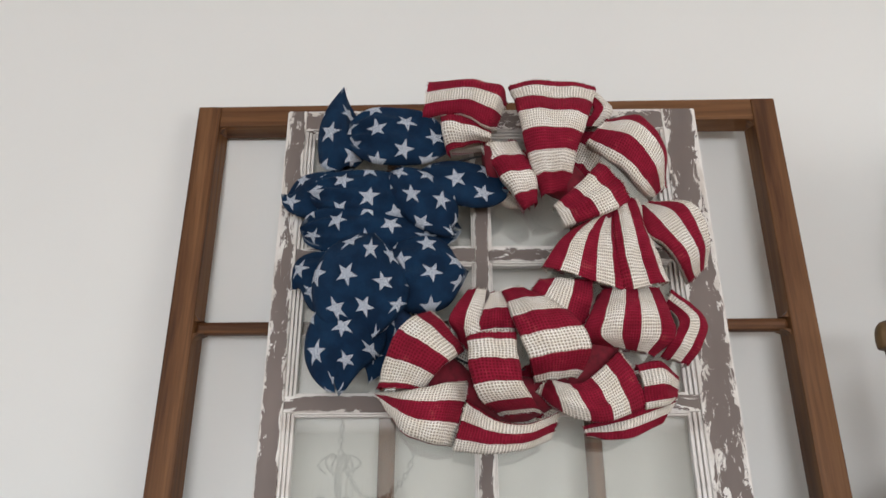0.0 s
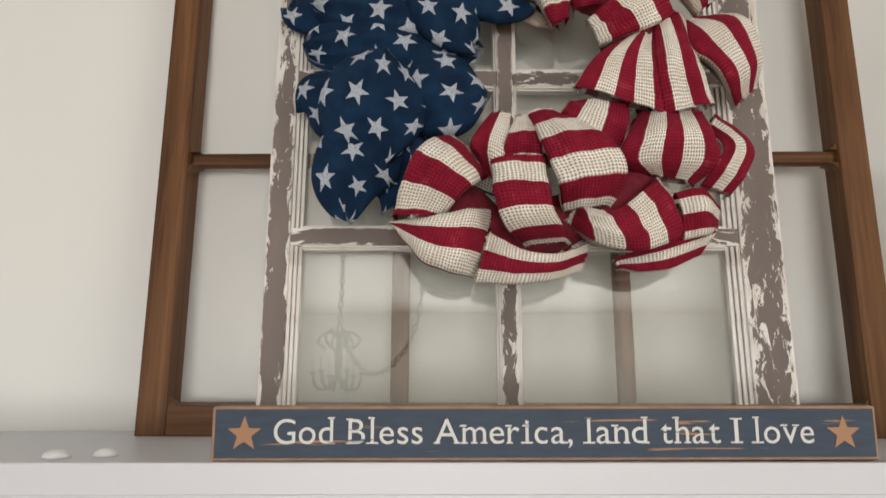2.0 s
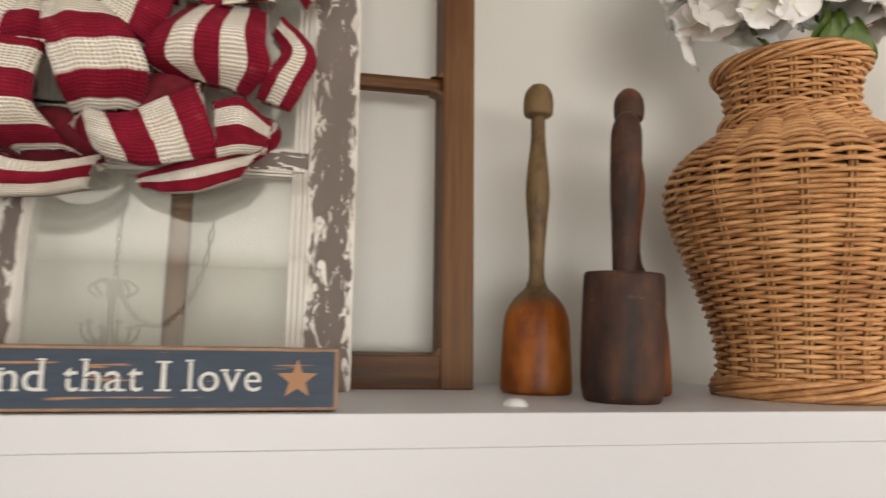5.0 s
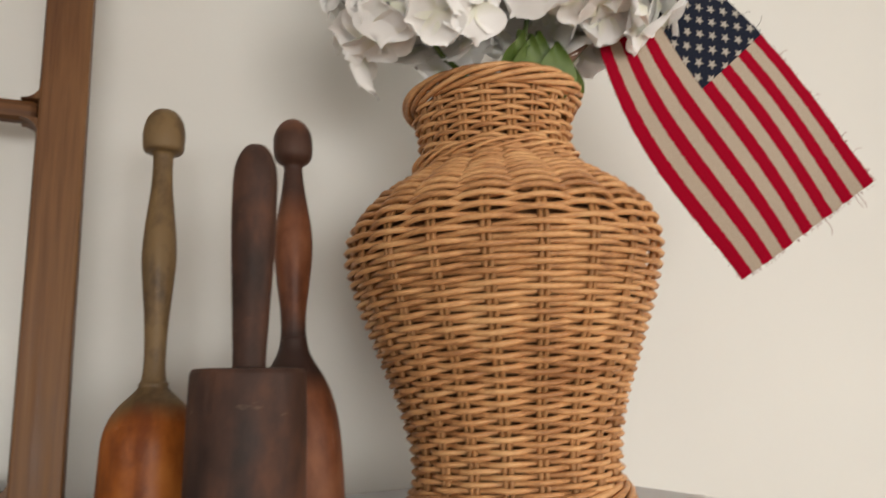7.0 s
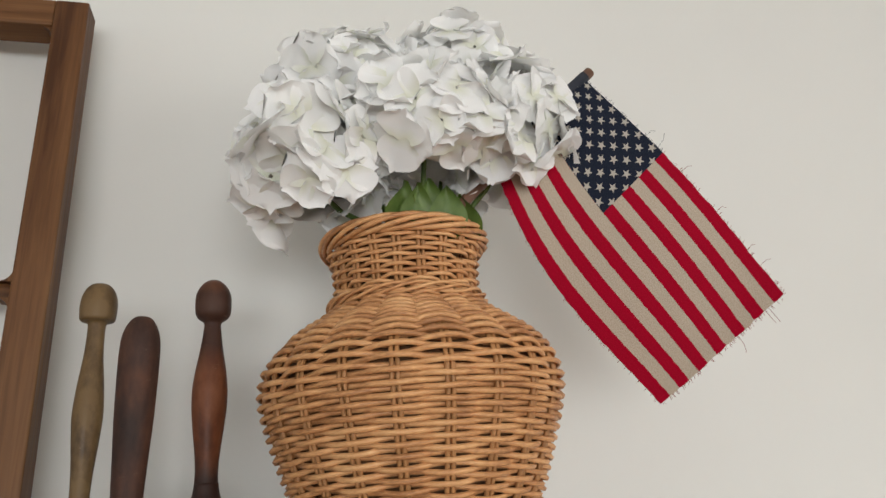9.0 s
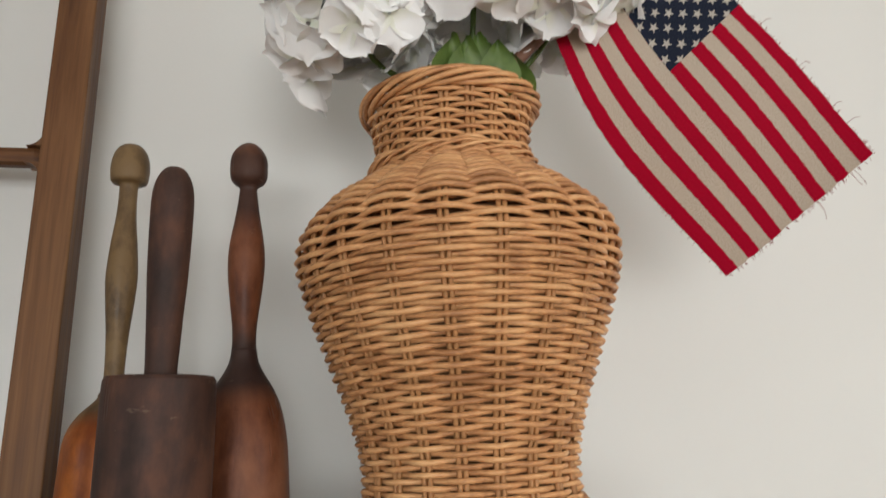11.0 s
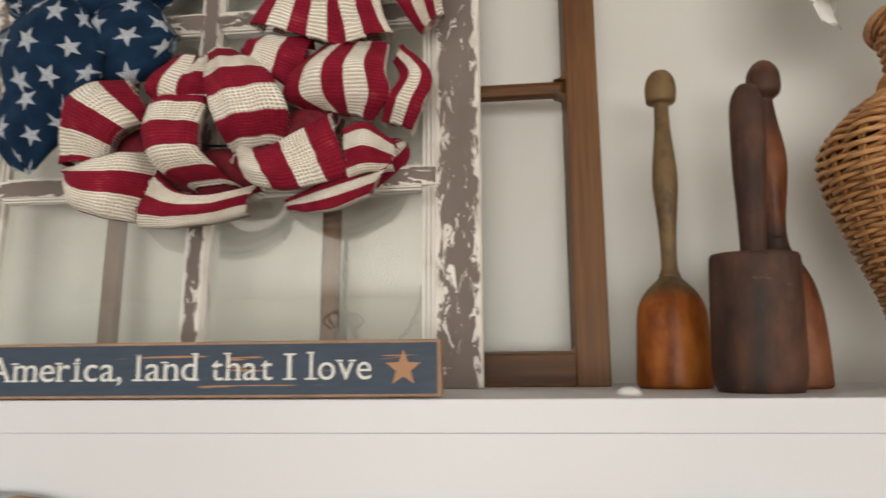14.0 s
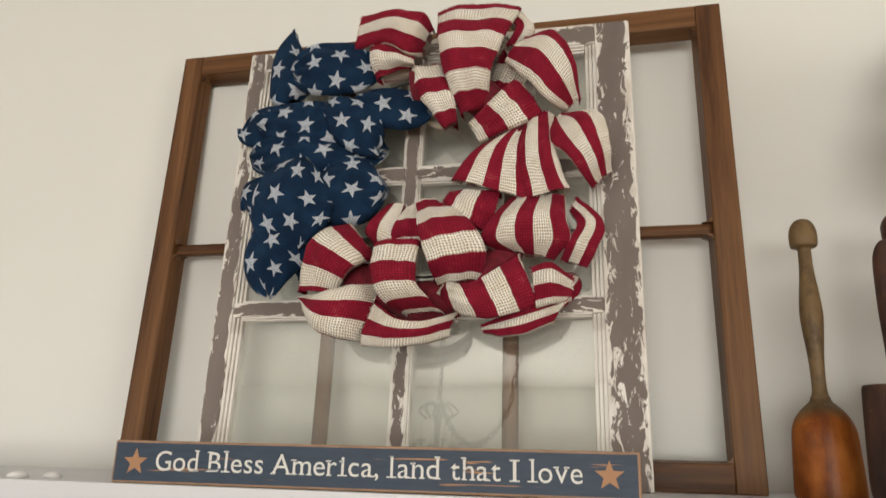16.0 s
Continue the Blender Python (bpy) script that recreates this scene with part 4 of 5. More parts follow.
# ---- chandelier behind the camera, seen mirrored in the panes ----
lamp = thing("chandelier", pose(CHX, CHY, CHZ), "dark iron chandelier with candle arms hanging on a chain", "chandelier")
bm = bmesh.new()
tube(bm, [(0, 0, 0.0), (0, 0, 0.10), (0, 0, 0.22), (0, 0, 0.30)], lambda k: 0.012 + 0.014 * math.sin(math.pi * k) ** 2, 10)
part("hub", bm, M_IRON, lamp, "", None, True)
for k in range(6):
    a = 2 * math.pi * k / 6
    c, s = math.cos(a), math.sin(a)
    bm = bmesh.new()
    tube(bm, spline([(0, 0, 0.05), (0.07 * c, 0.07 * s, -0.05), (0.13 * c, 0.13 * s, -0.03), (0.15 * c, 0.15 * s, 0.04)], 16), 0.009, 6)
    tube(bm, spline([(0.0, 0.0, 0.26), (0.07 * c, 0.07 * s, 0.30), (0.13 * c, 0.13 * s, 0.25), (0.08 * c, 0.08 * s, 0.20)], 14), 0.008, 6)
    arm = part("arm", bm, M_IRON, lamp, "", None, True)
    cup = lathe([(0.04, 0.022), (0.048, 0.03), (0.052, 0.014), (0.055, 0.012)], 14)
    bmesh.ops.translate(cup, vec=(0.15 * c, 0.15 * s, 0), verts=cup.verts)
    part("drip_cup", cup, M_IRON, arm, "", None, True)
    sl = lathe([(0.055, 0.010), (0.14, 0.010), (0.15, 0.006)], 12)
    bmesh.ops.translate(sl, vec=(0.15 * c, 0.15 * s, 0), verts=sl.verts)
    part("candle_sleeve", sl, M_CANDLE, arm, "cream candle sleeve", None, True)


def link_bm(a, b, odd, r=0.0022):
    """One oval chain link from a to b."""
    a, b = Vector(a), Vector(b)
    d = b - a
    ax = d.normalized()
    side = ax.cross(Vector((0, 1, 0)))
    side = side.normalized() if side.length > 0.1 else Vector((1, 0, 0))
    if odd:
        side = ax.cross(side).normalized()
    mid, h = (a + b) / 2, d.length * 0.62
    bm = bmesh.new()
    return tube(bm, [mid + ax * h * math.sin(2 * math.pi * i / 14) + side * 0.014 * math.cos(2 * math.pi * i / 14) for i in range(14)], r, 5, True)


top = 2.75 - CHZ
chain = [(0, 0, 0.30 + (top - 0.30) * i / 16) for i in range(17)]
swag = [Vector(p) for p in spline([(0.02, 0, 0.30), (0.09, 0, 0.14), (0.20, 0, 0.05), (0.32, 0, 0.09), (0.46, 0, 0.32), (0.56, 0, top)], 44)]
for run in (chain, swag):
    for i in range(len(run) - 1):
        part("chain_link", link_bm(run[i], run[i + 1], i % 2, 0.0055), M_IRON, lamp, "", None, True)

# ---- round plaques that hang on the apron ----
for px, top_z, pr, split, py in ((-0.200, 1.309, 0.15, None, 0.700), (0.000, 1.311, 0.20, 0.018, 0.694), (0.330, 1.301, 0.13, 0.05, 0.700), (0.560, 1.305, 0.16, 0.03, 0.694)):
    plaque = thing("round_plaque", pose(px, py, top_z - pr), "round plaque, part honey-coloured wood and part smooth grey", "plaque", "round plaques on the mantel's apron")
    for name, mat, a0, a1, flip in (("wood_half", M_PLAQUE, 90 - (split or 0) / pr * 57.3, -100, px > 0.2), ("grey_half", M_GREY, 260, 90 - (split or 0) / pr * 57.3, px > 0.2)):
        if split is None and name == "wood_half":
            continue
        if split is None:
            a0, a1 = 359.9, 0
        bm = bmesh.new()
        n = 60
        rim = [(pr * math.cos(radians(a0 + (a1 - a0) * i / n)) * (-1 if flip else 1), pr * math.sin(radians(a0 + (a1 - a0) * i / n))) for i in range(n + 1)]
        f = [bm.verts.new((u, 0.0, v)) for u, v in rim]
        k = [bm.verts.new((u, 0.012, v)) for u, v in rim]
        bm.faces.new(f)
        bm.faces.new(k[::-1])
        for i in range(n + 1):
            j = (i + 1) % (n + 1)
            bm.faces.new((f[i], k[i], k[j], f[j]))
        bmesh.ops.recalc_face_normals(bm, faces=bm.faces)
        part(name, bm, mat, plaque)

# ---- ribbon wreath hanging on the sash ----
wreath = thing("ribbon_wreath", pose(0.072, 0.872, 1.790, -2.6), "round wreath of striped burlap and starred navy cloth loops", "wreath")
bm = bmesh.new()
for rr, yy in ((0.175, 0.044), (0.135, 0.044), (0.155, 0.036)):
    tube(bm, [(0.012 + rr * math.cos(2 * math.pi * i / 60), yy, rr * math.sin(2 * math.pi * i / 60)) for i in range(60)], 0.0016, 6, True)
part("wire_ring", bm, M_WIRE, wreath, "dark wire ring", None, True)
# Filler tube added behind the loops, dark red for the shaded gaps between them.
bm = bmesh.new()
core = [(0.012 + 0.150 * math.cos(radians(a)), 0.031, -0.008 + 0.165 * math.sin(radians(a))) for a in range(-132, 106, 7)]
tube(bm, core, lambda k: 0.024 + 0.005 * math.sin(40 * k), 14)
part("ribbon_core", bm, M_DARKRED, wreath, "dark red filler tube for the shaded gaps between loops", None, True)
# Navy filler tube added to close the gaps between the starred loops.
bm = bmesh.new()
core = [(0.012 + 0.150 * math.cos(radians(a)), 0.046, -0.008 + 0.165 * math.sin(radians(a))) for a in range(112, 222, 7)]
tube(bm, core, lambda k: 0.017 + 0.003 * math.sin(30 * k), 14)
part("ribbon_core", bm, M_DARKNAVY, wreath, "navy filler tube behind the starred loops", None, True)


def bezier(pts, u):
    a, b, c = (Vector((p[0], 0, p[1])) for p in pts)
    m = 2 * b - (a + c) / 2
    return a * (1 - u) ** 2 + m * 2 * u * (1 - u) + c * u * u, ((m - a) * (1 - u) + (c - m) * u).normalized()


loop_no = [0]
# plain loops lie close against the sash, scaled to fit the first camera's view
SET_BACK = Matrix.Translation((0.0052, 0.0588, 0.0191)) @ Matrix.Scale(1.068, 4)


def loop(cloth, pts, widths, run, front, fat, phase, open_end, bands=0):
    """A gathered ribbon loop: a flattened tube along a bent line, pinched at its root, with an open or a rounded end."""
    loop_no[0] += 1
    seed = loop_no[0] * 1.7
    bm = bmesh.new()
    uvl = bm.loops.layers.uv.new("UVMap")
    ns, na = 26, 40
    length = sum((bezier(pts, (i + 1) / 20)[0] - bezier(pts, i / 20)[0]).length for i in range(20))
    shells = []
    for thick in (0.0, 0.0016):
        rings = []
        for j in range(ns + 1):
            u = j / ns
            p, d = bezier(pts, u)
            side = Vector((-d.z, 0, d.x))
            w = (widths[0] * (2 * u - 1) * (u - 1) + widths[1] * 4 * u * (1 - u) + widths[2] * u * (2 * u - 1)) / 2
            k = math.sqrt(max(0.02, 1 - max(0, (0.16 - u) / 0.16) ** 2 * 0.75))
            if not open_end:
                k = max(0.0, 1 - abs(2 * u - 1) ** 3.2) ** 0.45
            roll = 0.5 * widths[2] * fat * (max(0, u - 0.66) / 0.34) ** 2.2 if open_end else 0.0
            w = max(w * k - thick, 0.0012)
            deep = max(1.35 * fat * (0.45 * w + 0.55 * widths[1] / 2) * k * (0.55 + 0.45 * math.sin(math.pi * min(1, 0.15 + 0.75 * u))) - thick, 0.0008)
            ring = []
            for i in range(na):
                x, face = (1 - 4 * i / na, 1) if i < na / 2 else (4 * i / na - 3, -1)
                bow = ((1 - abs(x) ** 2.3) if open_end else math.sqrt(max(0.0, 1 - x * x)) * 0.9) * face
                fold = math.cos(x * (1.6 + seed % 1.7) * math.pi + seed + 1.5 * u) * (0.25 + 0.75 * (1 - u) ** 1.5)
                lump = noise.noise(Vector((p.x * 17 + x * 0.6, face * 0.8 + seed, p.z * 17)))
                ripple = min(1, widths[1] / 0.07) * ((0.0050 if cloth == 'stripes' else 0.0042) * fold + (0.0065 if cloth == 'stripes' else 0.0100) * lump) * (1 - x ** 6) * (1 if face > 0 else 0.3)
                q = p + side * x * (w + 0.003 * lump) + Vector((0, -1, 0)) * (1.3 * front + bow * deep + ripple - roll)
                q += d * (0.006 * math.sin(2.3 * x + seed) * u + 0.004 * face * u * math.sin(seed * 2.1) * (1 - x * x))
                hem = 0.0006 * math.sin(23 * x + seed) if j == ns else 0
                ring.append(bm.verts.new(q + d * hem))
            rings.append(ring)
        shells.append(rings)
    bands = bands or max(2, round(max(widths) / 0.025))

    def uv_of(i, j):
        k = i / (na / 2) if i <= na / 2 else 2 - i / (na / 2)
        if cloth == 'stars':
            return (k * widths[1] * 1.15 + seed * 0.37, j / ns * length * 1.1 + seed * 0.23 + phase)
        if run == 'hoops':
            return (k * widths[1] * 1.15 + seed * 0.013, j / ns * length * 1.12 + phase + 0.010 * (k - 0.5) * math.sin(seed * 3.3))
        return (j / ns * length * 1.1 + seed * 0.013, k * bands * 0.03 + phase + 0.012 * (j / ns - 0.5) * math.sin(seed * 2.7))

    for si, rings in enumerate(shells):
        for j in range(ns):
            for i in range(na):
                i2 = (i + 1) % na
                idx = ((i, j), (i + 1, j), (i + 1, j + 1), (i, j + 1))
                vs = [rings[j][i], rings[j][i2], rings[j + 1][i2], rings[j + 1][i]]
                if si:
                    idx, vs = idx[::-1], vs[::-1]
                f = bm.faces.new(vs)
                f.material_index = si
                for lp, (a, b) in zip(f.loops, idx):
                    lp[uvl].uv = uv_of(a, b)
    for j in (0, ns):
        for i in range(na):
            i2 = (i + 1) % na
            f = bm.faces.new((shells[0][j][i], shells[0][j][i2], shells[1][j][i2], shells[1][j][i]))
            f.material_index = 0
            for lp, (a, b) in zip(f.loops, ((i, j), (i + 1, j), (i + 1, j), (i, j))):
                lp[uvl].uv = uv_of(a, b)
    bmesh.ops.recalc_face_normals(bm, faces=bm.faces)
    if open_end:
        rng = random.Random(loop_no[0])
        d = bezier(pts, 1.0)[1]
        rim = [v.co.copy() for v in shells[0][ns]]
        for _ in range(int(widths[2] / 0.0011)):
            i = rng.randrange(na)
            p = rim[i].lerp(rim[(i + 1) % na], rng.random())
            q = p + (d + Vector((rng.uniform(-.5, .5), rng.uniform(-.6, .3), rng.uniform(-.5, .5)))) * rng.uniform(0.001, 0.0032)
            old = len(bm.faces)
            tube(bm, [p, q], 0.0003, 3)
            uv = uv_of(i, ns)
            bm.faces.ensure_lookup_table()
            for f in bm.faces[old:]:
                for lp in f.loops:
                    lp[uvl].uv = uv
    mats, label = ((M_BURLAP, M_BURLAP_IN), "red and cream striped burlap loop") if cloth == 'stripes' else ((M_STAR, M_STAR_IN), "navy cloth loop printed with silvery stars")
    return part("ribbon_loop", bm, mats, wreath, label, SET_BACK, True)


def ribbon(stations, run, bands, phase, bow):
    """A band of burlap lofted through stations (one edge's x and z, the other's, height off the wreath), bowed across, its edges turned under."""
    loop_no[0] += 1
    seed = loop_no[0] * 1.7
    ns, na = 30, 26
    edge_a = spline([(p[0], p[4], p[1]) for p in stations], ns + 1)
    edge_b = spline([(p[2], p[4], p[3]) for p in stations], ns + 1)
    mids = [(a + b) / 2 for a, b in zip(edge_a, edge_b)]
    along = [0.0]
    for p, q in zip(mids, mids[1:]):
        along.append(along[-1] + (q - p).length)
    wide = max((b - a).length for a, b in zip(edge_a, edge_b))
    bm = bmesh.new()
    uvl = bm.loops.layers.uv.new("UVMap")
    outer, inner = [], []
    for j in range(ns + 1):
        a, b = edge_a[j], edge_b[j]
        a, b = a + (a - b) * 0.035, b + (b - a) * 0.035
        w = (b - a).length
        rows_o, rows_i = [], []
        for i in range(na + 1):
            k = (2 * i / na - 1) * 1.22
            kk = max(-1.0, min(1.0, k))
            under = abs(k) - abs(kk)
            p = a.lerp(b, 0.5 + 0.5 * kk * (1 - 0.9 * under))
            crest = math.sqrt(1 - 0.92 * kk * kk)
            fold = math.cos(kk * (1.2 + seed % 1.3) * math.pi + seed + 2.0 * j / ns) * (1 - kk ** 4)
            lump = noise.noise(Vector((p.x * 22, seed, p.z * 22)))
            h = p.y + 1.3 * bow * (crest - 0.6) * min(1, w / 0.05) + 0.0020 * fold * min(1, w / 0.05) + 0.0055 * lump - 0.085 * under
            wave = 0.0022 * noise.noise(Vector((p.x * 45, seed + 3, p.z * 45))) * abs(kk)
            q = Vector((p.x + wave, -h, p.z + wave))
            rows_o.append(bm.verts.new(q))
            rows_i.append(bm.verts.new(q + Vector((0, 0.0014, 0))))
        outer.append(rows_o)
        inner.append(rows_i)

    def uv_of(i, j):
        k = 0.5 + 0.5 * (2 * i / na - 1) * 1.22
        if run == 'hoops':
            return (k * wide + seed * 0.013, along[j] * 1.02 + phase + 0.006 * (k - 0.5) * math.sin(seed * 3.3))
        return (along[j] + seed * 0.013, k * bands * 0.03 + phase + 0.006 * (j / ns - 0.5) * math.sin(seed * 2.7))

    def quad(cells, index):
        f = bm.faces.new([c[0] for c in cells])
        f.material_index = index
        for lp, c in zip(f.loops, cells):
            lp[uvl].uv = uv_of(*c[1])

    for j in range(ns):
        for i in range(na):
            ids = ((i, j), (i + 1, j), (i + 1, j + 1), (i, j + 1))
            quad([(outer[b][a], (a, b)) for a, b in ids], 0)
            quad([(inner[b][a], (a, b)) for a, b in ids[::-1]], 1)
    for j in (0, ns):
        for i in range(na):
            quad([(outer[j][i], (i, j)), (outer[j][i + 1], (i + 1, j)), (inner[j][i + 1], (i + 1, j)), (inner[j][i], (i, j))], 0)
    # the strip of the same loop that runs back underneath
    back = []
    for j in range(2, ns - 1):
        a, b = edge_a[j], edge_b[j]
        back.append([(bm.verts.new((p.x, 0.026 - 0.7 * p.y + 0.004 * noise.noise(Vector((p.x * 30, seed + 7, p.z * 30))), p.z)), (i * 4 + 3, j)) for i, p in enumerate(a.lerp(b, 0.12 + 0.152 * m) for m in range(6))])
    for lo, hi in zip(back, back[1:]):
        for i in range(5):
            quad([lo[i], lo[i + 1], hi[i + 1], hi[i]], 1)
    rng = random.Random(loop_no[0])
    for j, way in ((0, -1), (ns, 1)):
        d = (mids[j] - mids[j - way]).normalized()
        d = Vector((d.x, -d.y, d.z))
        for _ in range(int(wide / 0.0010)):
            i = rng.randrange(2, na - 2)
            p = outer[j][i].co.lerp(outer[j][i + 1].co, rng.random())
            old = len(bm.faces)
            tube(bm, [p, p + (d + Vector((rng.uniform(-.5, .5), rng.uniform(-.5, .3), rng.uniform(-.5, .5)))) * rng.uniform(0.0008, 0.0026)], 0.0003, 3)
            bm.faces.ensure_lookup_table()
            for f in bm.faces[old:]:
                for lp in f.loops:
                    lp[uvl].uv = uv_of(i, j)
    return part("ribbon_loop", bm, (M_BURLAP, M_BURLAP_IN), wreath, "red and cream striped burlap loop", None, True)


ribbon(((-0.017, 0.171, 0.033, 0.18, -0.011), (0.014, 0.112, 0.054, 0.123, 0.003), (0.041, 0.08, 0.059, 0.09, -0.017)), 'hoops', 0, 0.03, 0.012)
ribbon(((-0.073, 0.227, -0.005, 0.207, -0.001), (-0.069, 0.186, -0.005, 0.174, 0.009), (-0.063, 0.163, 0.001, 0.178, -0.013)), 'hoops', 0, 0.0, 0.012)
ribbon(((-0.089, 0.272, -0.097, 0.214, -0.003), (-0.04, 0.258, -0.046, 0.206, 0.023), (0.009, 0.248, -0.011, 0.186, 0.025), (0.021, 0.24, 0.006, 0.198, -0.005)), 'lengthwise', 3, 0.0, 0.01)
ribbon(((0.14, 0.278, 0.124, 0.259, -0.021), (0.169, 0.232, 0.143, 0.232, -0.009), (0.157, 0.208, 0.127, 0.206, -0.019)), 'lengthwise', 2, 0.03, 0.01)
ribbon(((0.028, 0.27, 0.149, 0.268, -0.007), (0.034, 0.214, 0.131, 0.209, 0.019), (0.044, 0.151, 0.11, 0.151, 0.019), (0.065, 0.098, 0.101, 0.104, -0.015)), 'hoops', 0, 0.018, 0.014)
ribbon(((0.143, 0.142, 0.181, 0.087, -0.001), (0.115, 0.109, 0.145, 0.063, 0.013), (0.078, 0.081, 0.092, 0.052, -0.009)), 'hoops', 0, 0.0, 0.012)
ribbon(((0.161, 0.21, 0.129, 0.174, -0.001), (0.2, 0.2, 0.161, 0.129, 0.025), (0.225, 0.15, 0.189, 0.094, 0.027), (0.234, 0.111, 0.213, 0.093, -0.007)), 'lengthwise', 3, 0.012, 0.012)
ribbon(((0.146, 0.073, 0.16, 0.084, -0.015), (0.09, 0.034, 0.159, 0.025, 0.005), (0.058, -0.01, 0.163, -0.045, 0.003)), 'lengthwise', 5, 0.0, 0.01)
ribbon(((0.157, 0.086, 0.194, 0.09, -0.011), (0.152, 0.015, 0.202, 0.003, 0.019), (0.159, -0.046, 0.216, -0.032, 0.009)), 'lengthwise', 3, 0.015, 0.012)
ribbon(((0.193, 0.078, 0.215, 0.089, -0.009), (0.194, 0.036, 0.258, 0.07, 0.019), (0.226, -0.006, 0.268, 0.02, 0.025), (0.245, -0.029, 0.27, -0.006, -0.001)), 'lengthwise', 4, 0.0, 0.012)
ribbon(((0.124, -0.022, 0.111, -0.088, -0.009), (0.084, -0.025, 0.073, -0.066, 0.003), (0.058, -0.022, 0.043, -0.038, -0.011)), 'hoops', 0, 0.0, 0.01)
ribbon(((0.135, -0.037, 0.208, -0.034, -0.009), (0.111, -0.078, 0.209, -0.075, 0.021), (0.102, -0.103, 0.212, -0.103, 0.013), (0.129, -0.11, 0.192, -0.122, -0.011)), 'lengthwise', 5, 0.0, 0.014)
ribbon(((0.225, -0.035, 0.214, -0.056, -0.015), (0.257, -0.076, 0.224, -0.081, 0.003), (0.248, -0.112, 0.21, -0.106, 0.005), (0.235, -0.133, 0.2, -0.124, -0.015)), 'lengthwise', 3, 0.0, 0.01)
ribbon(((0.099, -0.207, 0.103, -0.218, -0.017), (0.149, -0.192, 0.146, -0.223, 0.001), (0.213, -0.172, 0.191, -0.206, -0.011)), 'lengthwise', 3, 0.0, 0.01)
ribbon(((0.165, -0.137, 0.171, -0.189, 0.003), (0.192, -0.136, 0.192, -0.186, 0.013), (0.218, -0.149, 0.213, -0.176, -0.011)), 'lengthwise', 3, 0.012, 0.008)
ribbon(((0.148, -0.118, 0.172, -0.185, 0.003), (0.097, -0.161, 0.114, -0.207, 0.031), (0.062, -0.16, 0.072, -0.197, 0.027), (0.054, -0.156, 0.043, -0.168, -0.003)), 'hoops', 0, 0.0, 0.016)
ribbon(((-0.05, -0.099, -0.025, -0.127, -0.021), (-0.062, -0.076, -0.024, -0.09, -0.005), (-0.039, -0.035, -0.013, -0.033, -0.019)), 'lengthwise', 2, 0.0, 0.01)
ribbon(((-0.009, -0.04, 0.009, -0.037, -0.019), (-0.022, -0.074, 0.018, -0.072, -0.001), (-0.026, -0.096, 0.022, -0.094, -0.013)), 'hoops', 0, 0.03, 0.01)
ribbon(((0.006, -0.038, 0.036, -0.032, -0.013), (0.017, -0.082, 0.082, -0.072, 0.023), (0.032, -0.131, 0.106, -0.117, 0.029), (0.043, -0.156, 0.098, -0.15, -0.005)), 'hoops', 0, 0.058, 0.016)
ribbon(((-0.151, -0.168, -0.147, -0.176, -0.007), (-0.098, -0.169, -0.114, -0.219, 0.025), (-0.06, -0.16, -0.079, -0.229, 0.017), (-0.037, -0.153, -0.058, -0.229, -0.013)), 'lengthwise', 3, 0.03, 0.016)
ribbon(((-0.041, -0.176, -0.058, -0.235, -0.007), (-0.009, -0.201, -0.018, -0.24, 0.015), (0.031, -0.207, 0.021, -0.237, 0.015), (0.069, -0.191, 0.057, -0.224, -0.009)), 'lengthwise', 3, 0.022, 0.014)
ribbon(((-0.149, -0.164, -0.096, -0.169, 0.003), (-0.132, -0.115, -0.076, -0.147, 0.033), (-0.111, -0.086, -0.058, -0.132, 0.029), (-0.084, -0.064, -0.045, -0.116, -0.005)), 'hoops', 0, 0.022, 0.016)
ribbon(((-0.04, -0.104, 0.018, -0.101, 0.019), (-0.038, -0.147, 0.019, -0.147, 0.041), (-0.027, -0.179, 0.027, -0.173, 0.033), (-0.0, -0.195, 0.049, -0.191, -0.009)), 'hoops', 0, 0.02, 0.016)
loop('stripes', ((0.097, 0.109), (0.125, 0.169), (0.149, 0.222)), (0.038, 0.051, 0.052), 'hoops', 0.000, 0.50, 0.000, True, 0)
loop('stripes', ((-0.052, -0.167), (-0.043, -0.133), (-0.035, -0.098)), (0.041, 0.041, 0.035), 'hoops', 0.000, 0.40, 0.000, True, 0)
loop('stripes', ((0.003, 0.102), (0.021, 0.089), (0.039, 0.076)), (0.030, 0.034, 0.023), 'lengthwise', 0.000, 0.50, 0.000, False, 2)
loop('stripes', ((0.204, -0.142), (0.174, -0.169), (0.137, -0.198)), (0.034, 0.041, 0.033), 'lengthwise', 0.000, 0.50, 0.000, False, 3)
loop('stripes', ((0.132, -0.110), (0.109, -0.144), (0.089, -0.165)), (0.021, 0.030, 0.023), 'lengthwise', 0.018, 0.40, 0.000, True, 2)
loop('stripes', ((0.037, -0.135), (0.039, -0.169), (0.047, -0.201)), (0.034, 0.034, 0.033), 'lengthwise', 0.010, 0.40, 0.030, False, 2)
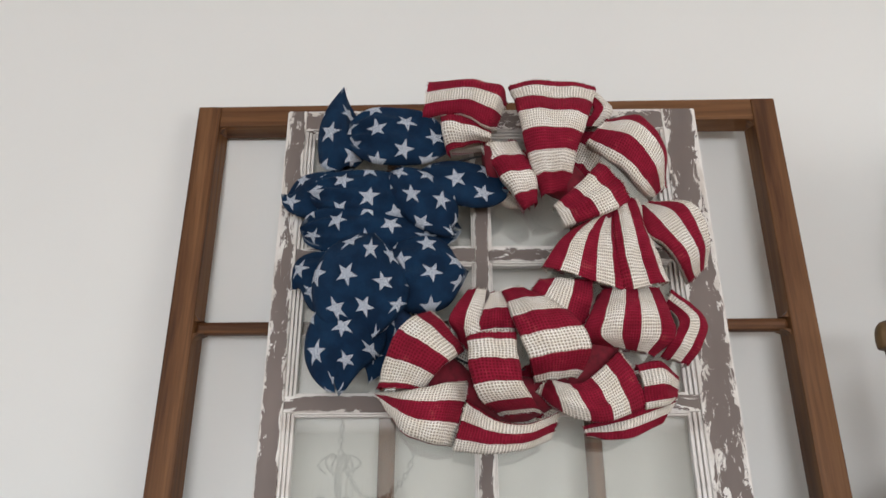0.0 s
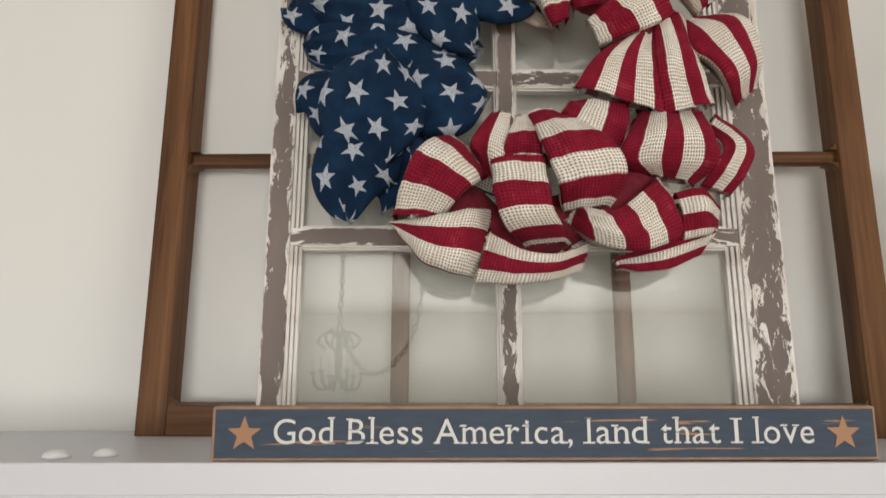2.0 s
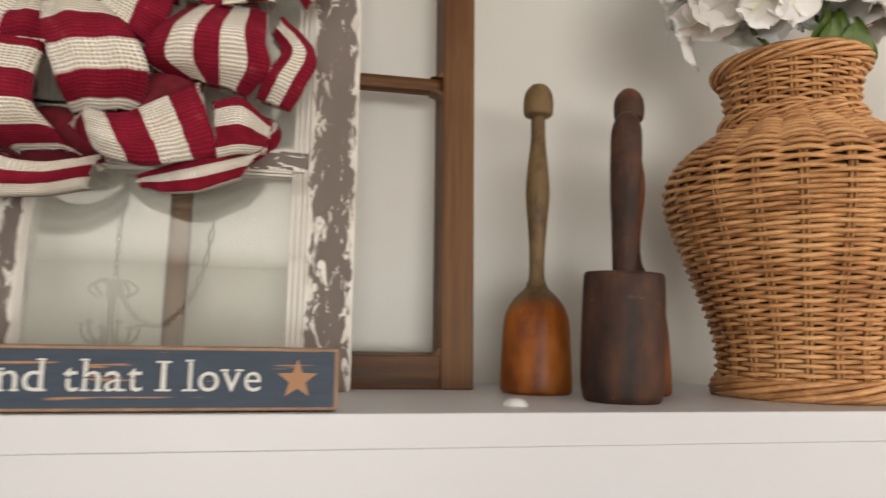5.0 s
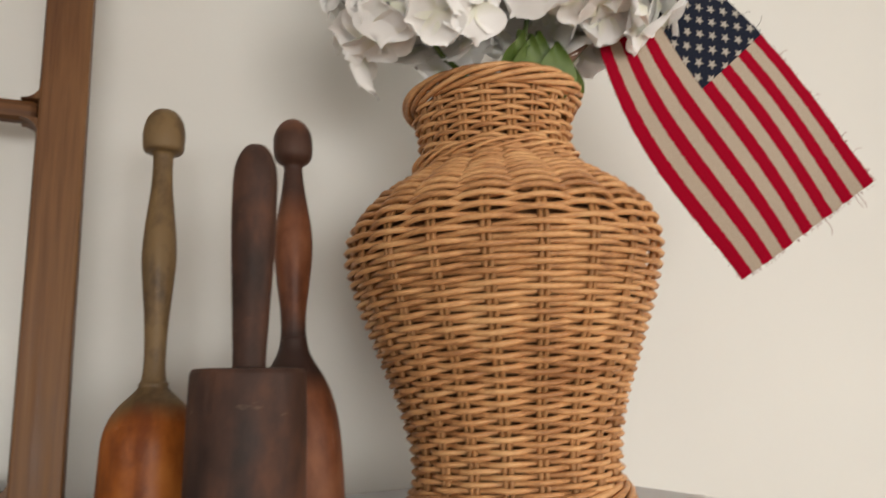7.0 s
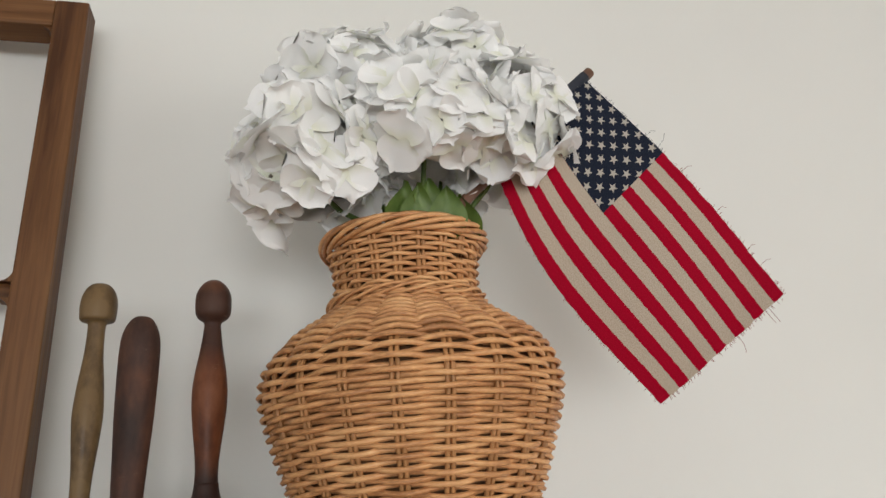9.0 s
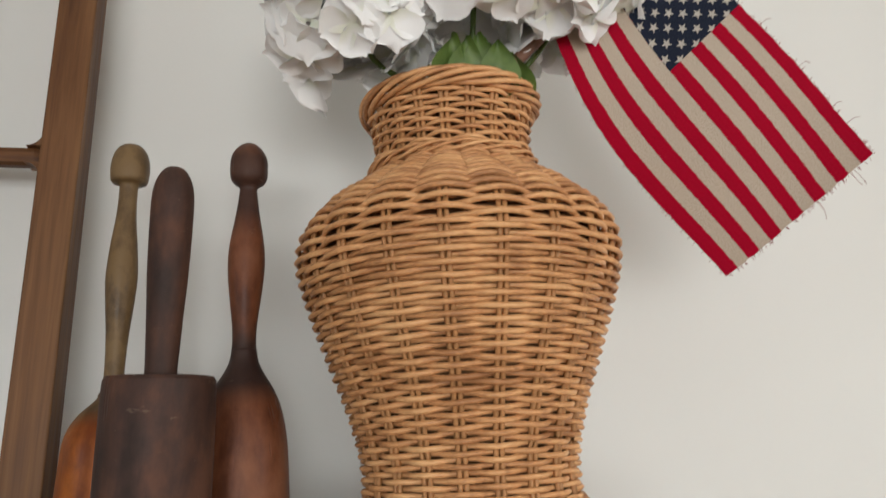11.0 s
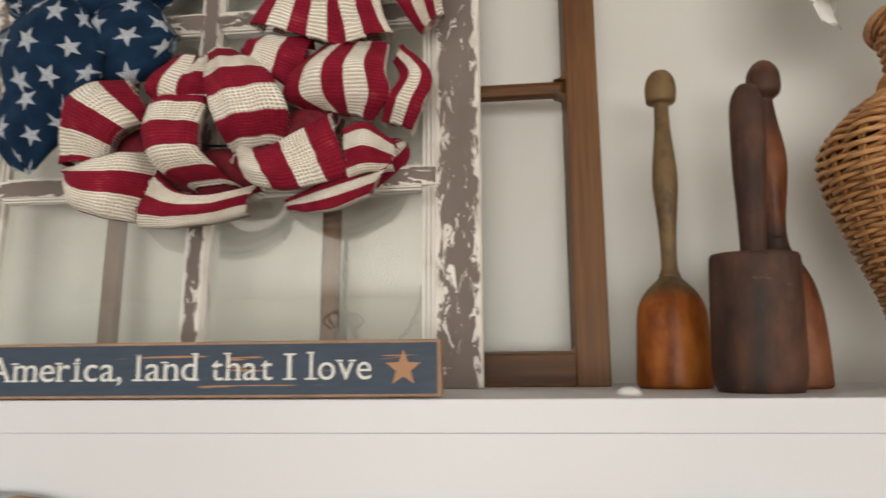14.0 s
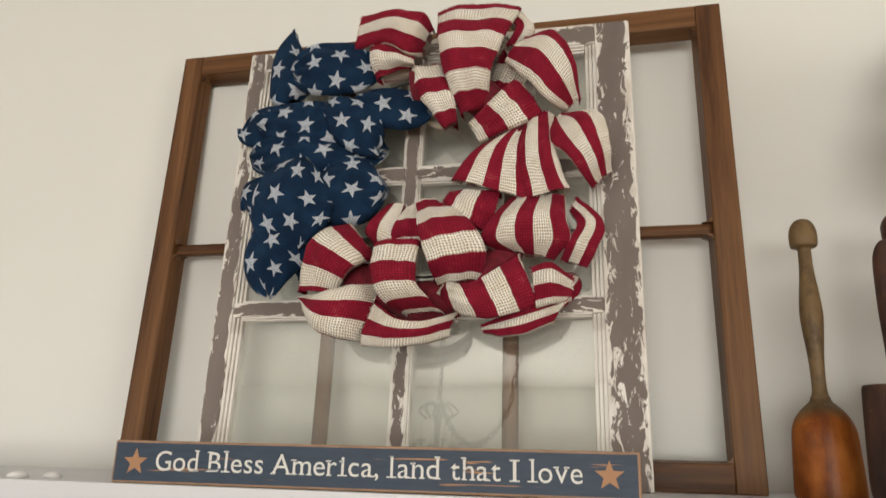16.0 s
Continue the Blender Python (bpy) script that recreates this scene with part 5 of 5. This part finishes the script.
loop('stars', ((-0.198, 0.123), (-0.208, 0.181), (-0.206, 0.242)), (0.061, 0.057, 0.010), 'hoops', 0.012, 0.50, 0.000, True, 0)
loop('stars', ((-0.196, 0.161), (-0.130, 0.161), (-0.062, 0.149)), (0.070, 0.087, 0.062), 'lengthwise', 0.028, 0.36, 0.020, False, 0)
loop('stars', ((-0.099, 0.113), (-0.041, 0.096), (0.010, 0.090)), (0.046, 0.065, 0.045), 'lengthwise', 0.022, 0.40, 0.030, False, 0)
loop('stars', ((-0.175, 0.094), (-0.230, 0.086), (-0.273, 0.087)), (0.053, 0.066, 0.053), 'lengthwise', 0.012, 0.42, 0.000, False, 0)
loop('stars', ((-0.243, 0.083), (-0.163, 0.082), (-0.068, 0.065)), (0.060, 0.066, 0.057), 'lengthwise', 0.020, 0.38, 0.010, False, 0)
loop('stars', ((-0.137, 0.107), (-0.093, 0.071), (-0.057, 0.026)), (0.045, 0.068, 0.044), 'lengthwise', 0.026, 0.36, 0.030, False, 0)
loop('stars', ((-0.251, 0.035), (-0.158, 0.034), (-0.049, 0.035)), (0.066, 0.068, 0.056), 'lengthwise', 0.016, 0.40, 0.030, False, 0)
loop('stars', ((-0.152, 0.017), (-0.168, -0.049), (-0.156, -0.110)), (0.066, 0.119, 0.076), 'hoops', 0.036, 0.32, 0.000, False, 0)
loop('stars', ((-0.142, -0.031), (-0.090, -0.028), (-0.046, -0.025)), (0.086, 0.101, 0.079), 'lengthwise', 0.024, 0.34, 0.020, False, 0)
loop('stars', ((-0.185, -0.020), (-0.223, -0.035), (-0.248, -0.043)), (0.072, 0.083, 0.064), 'lengthwise', 0.014, 0.40, 0.000, False, 0)
loop('stars', ((-0.147, -0.072), (-0.190, -0.116), (-0.192, -0.172)), (0.106, 0.087, 0.038), 'hoops', 0.028, 0.38, 0.010, False, 0)
loop('stars', ((-0.125, -0.071), (-0.144, -0.113), (-0.157, -0.151)), (0.056, 0.052, 0.034), 'hoops', 0.012, 0.42, 0.020, False, 0)
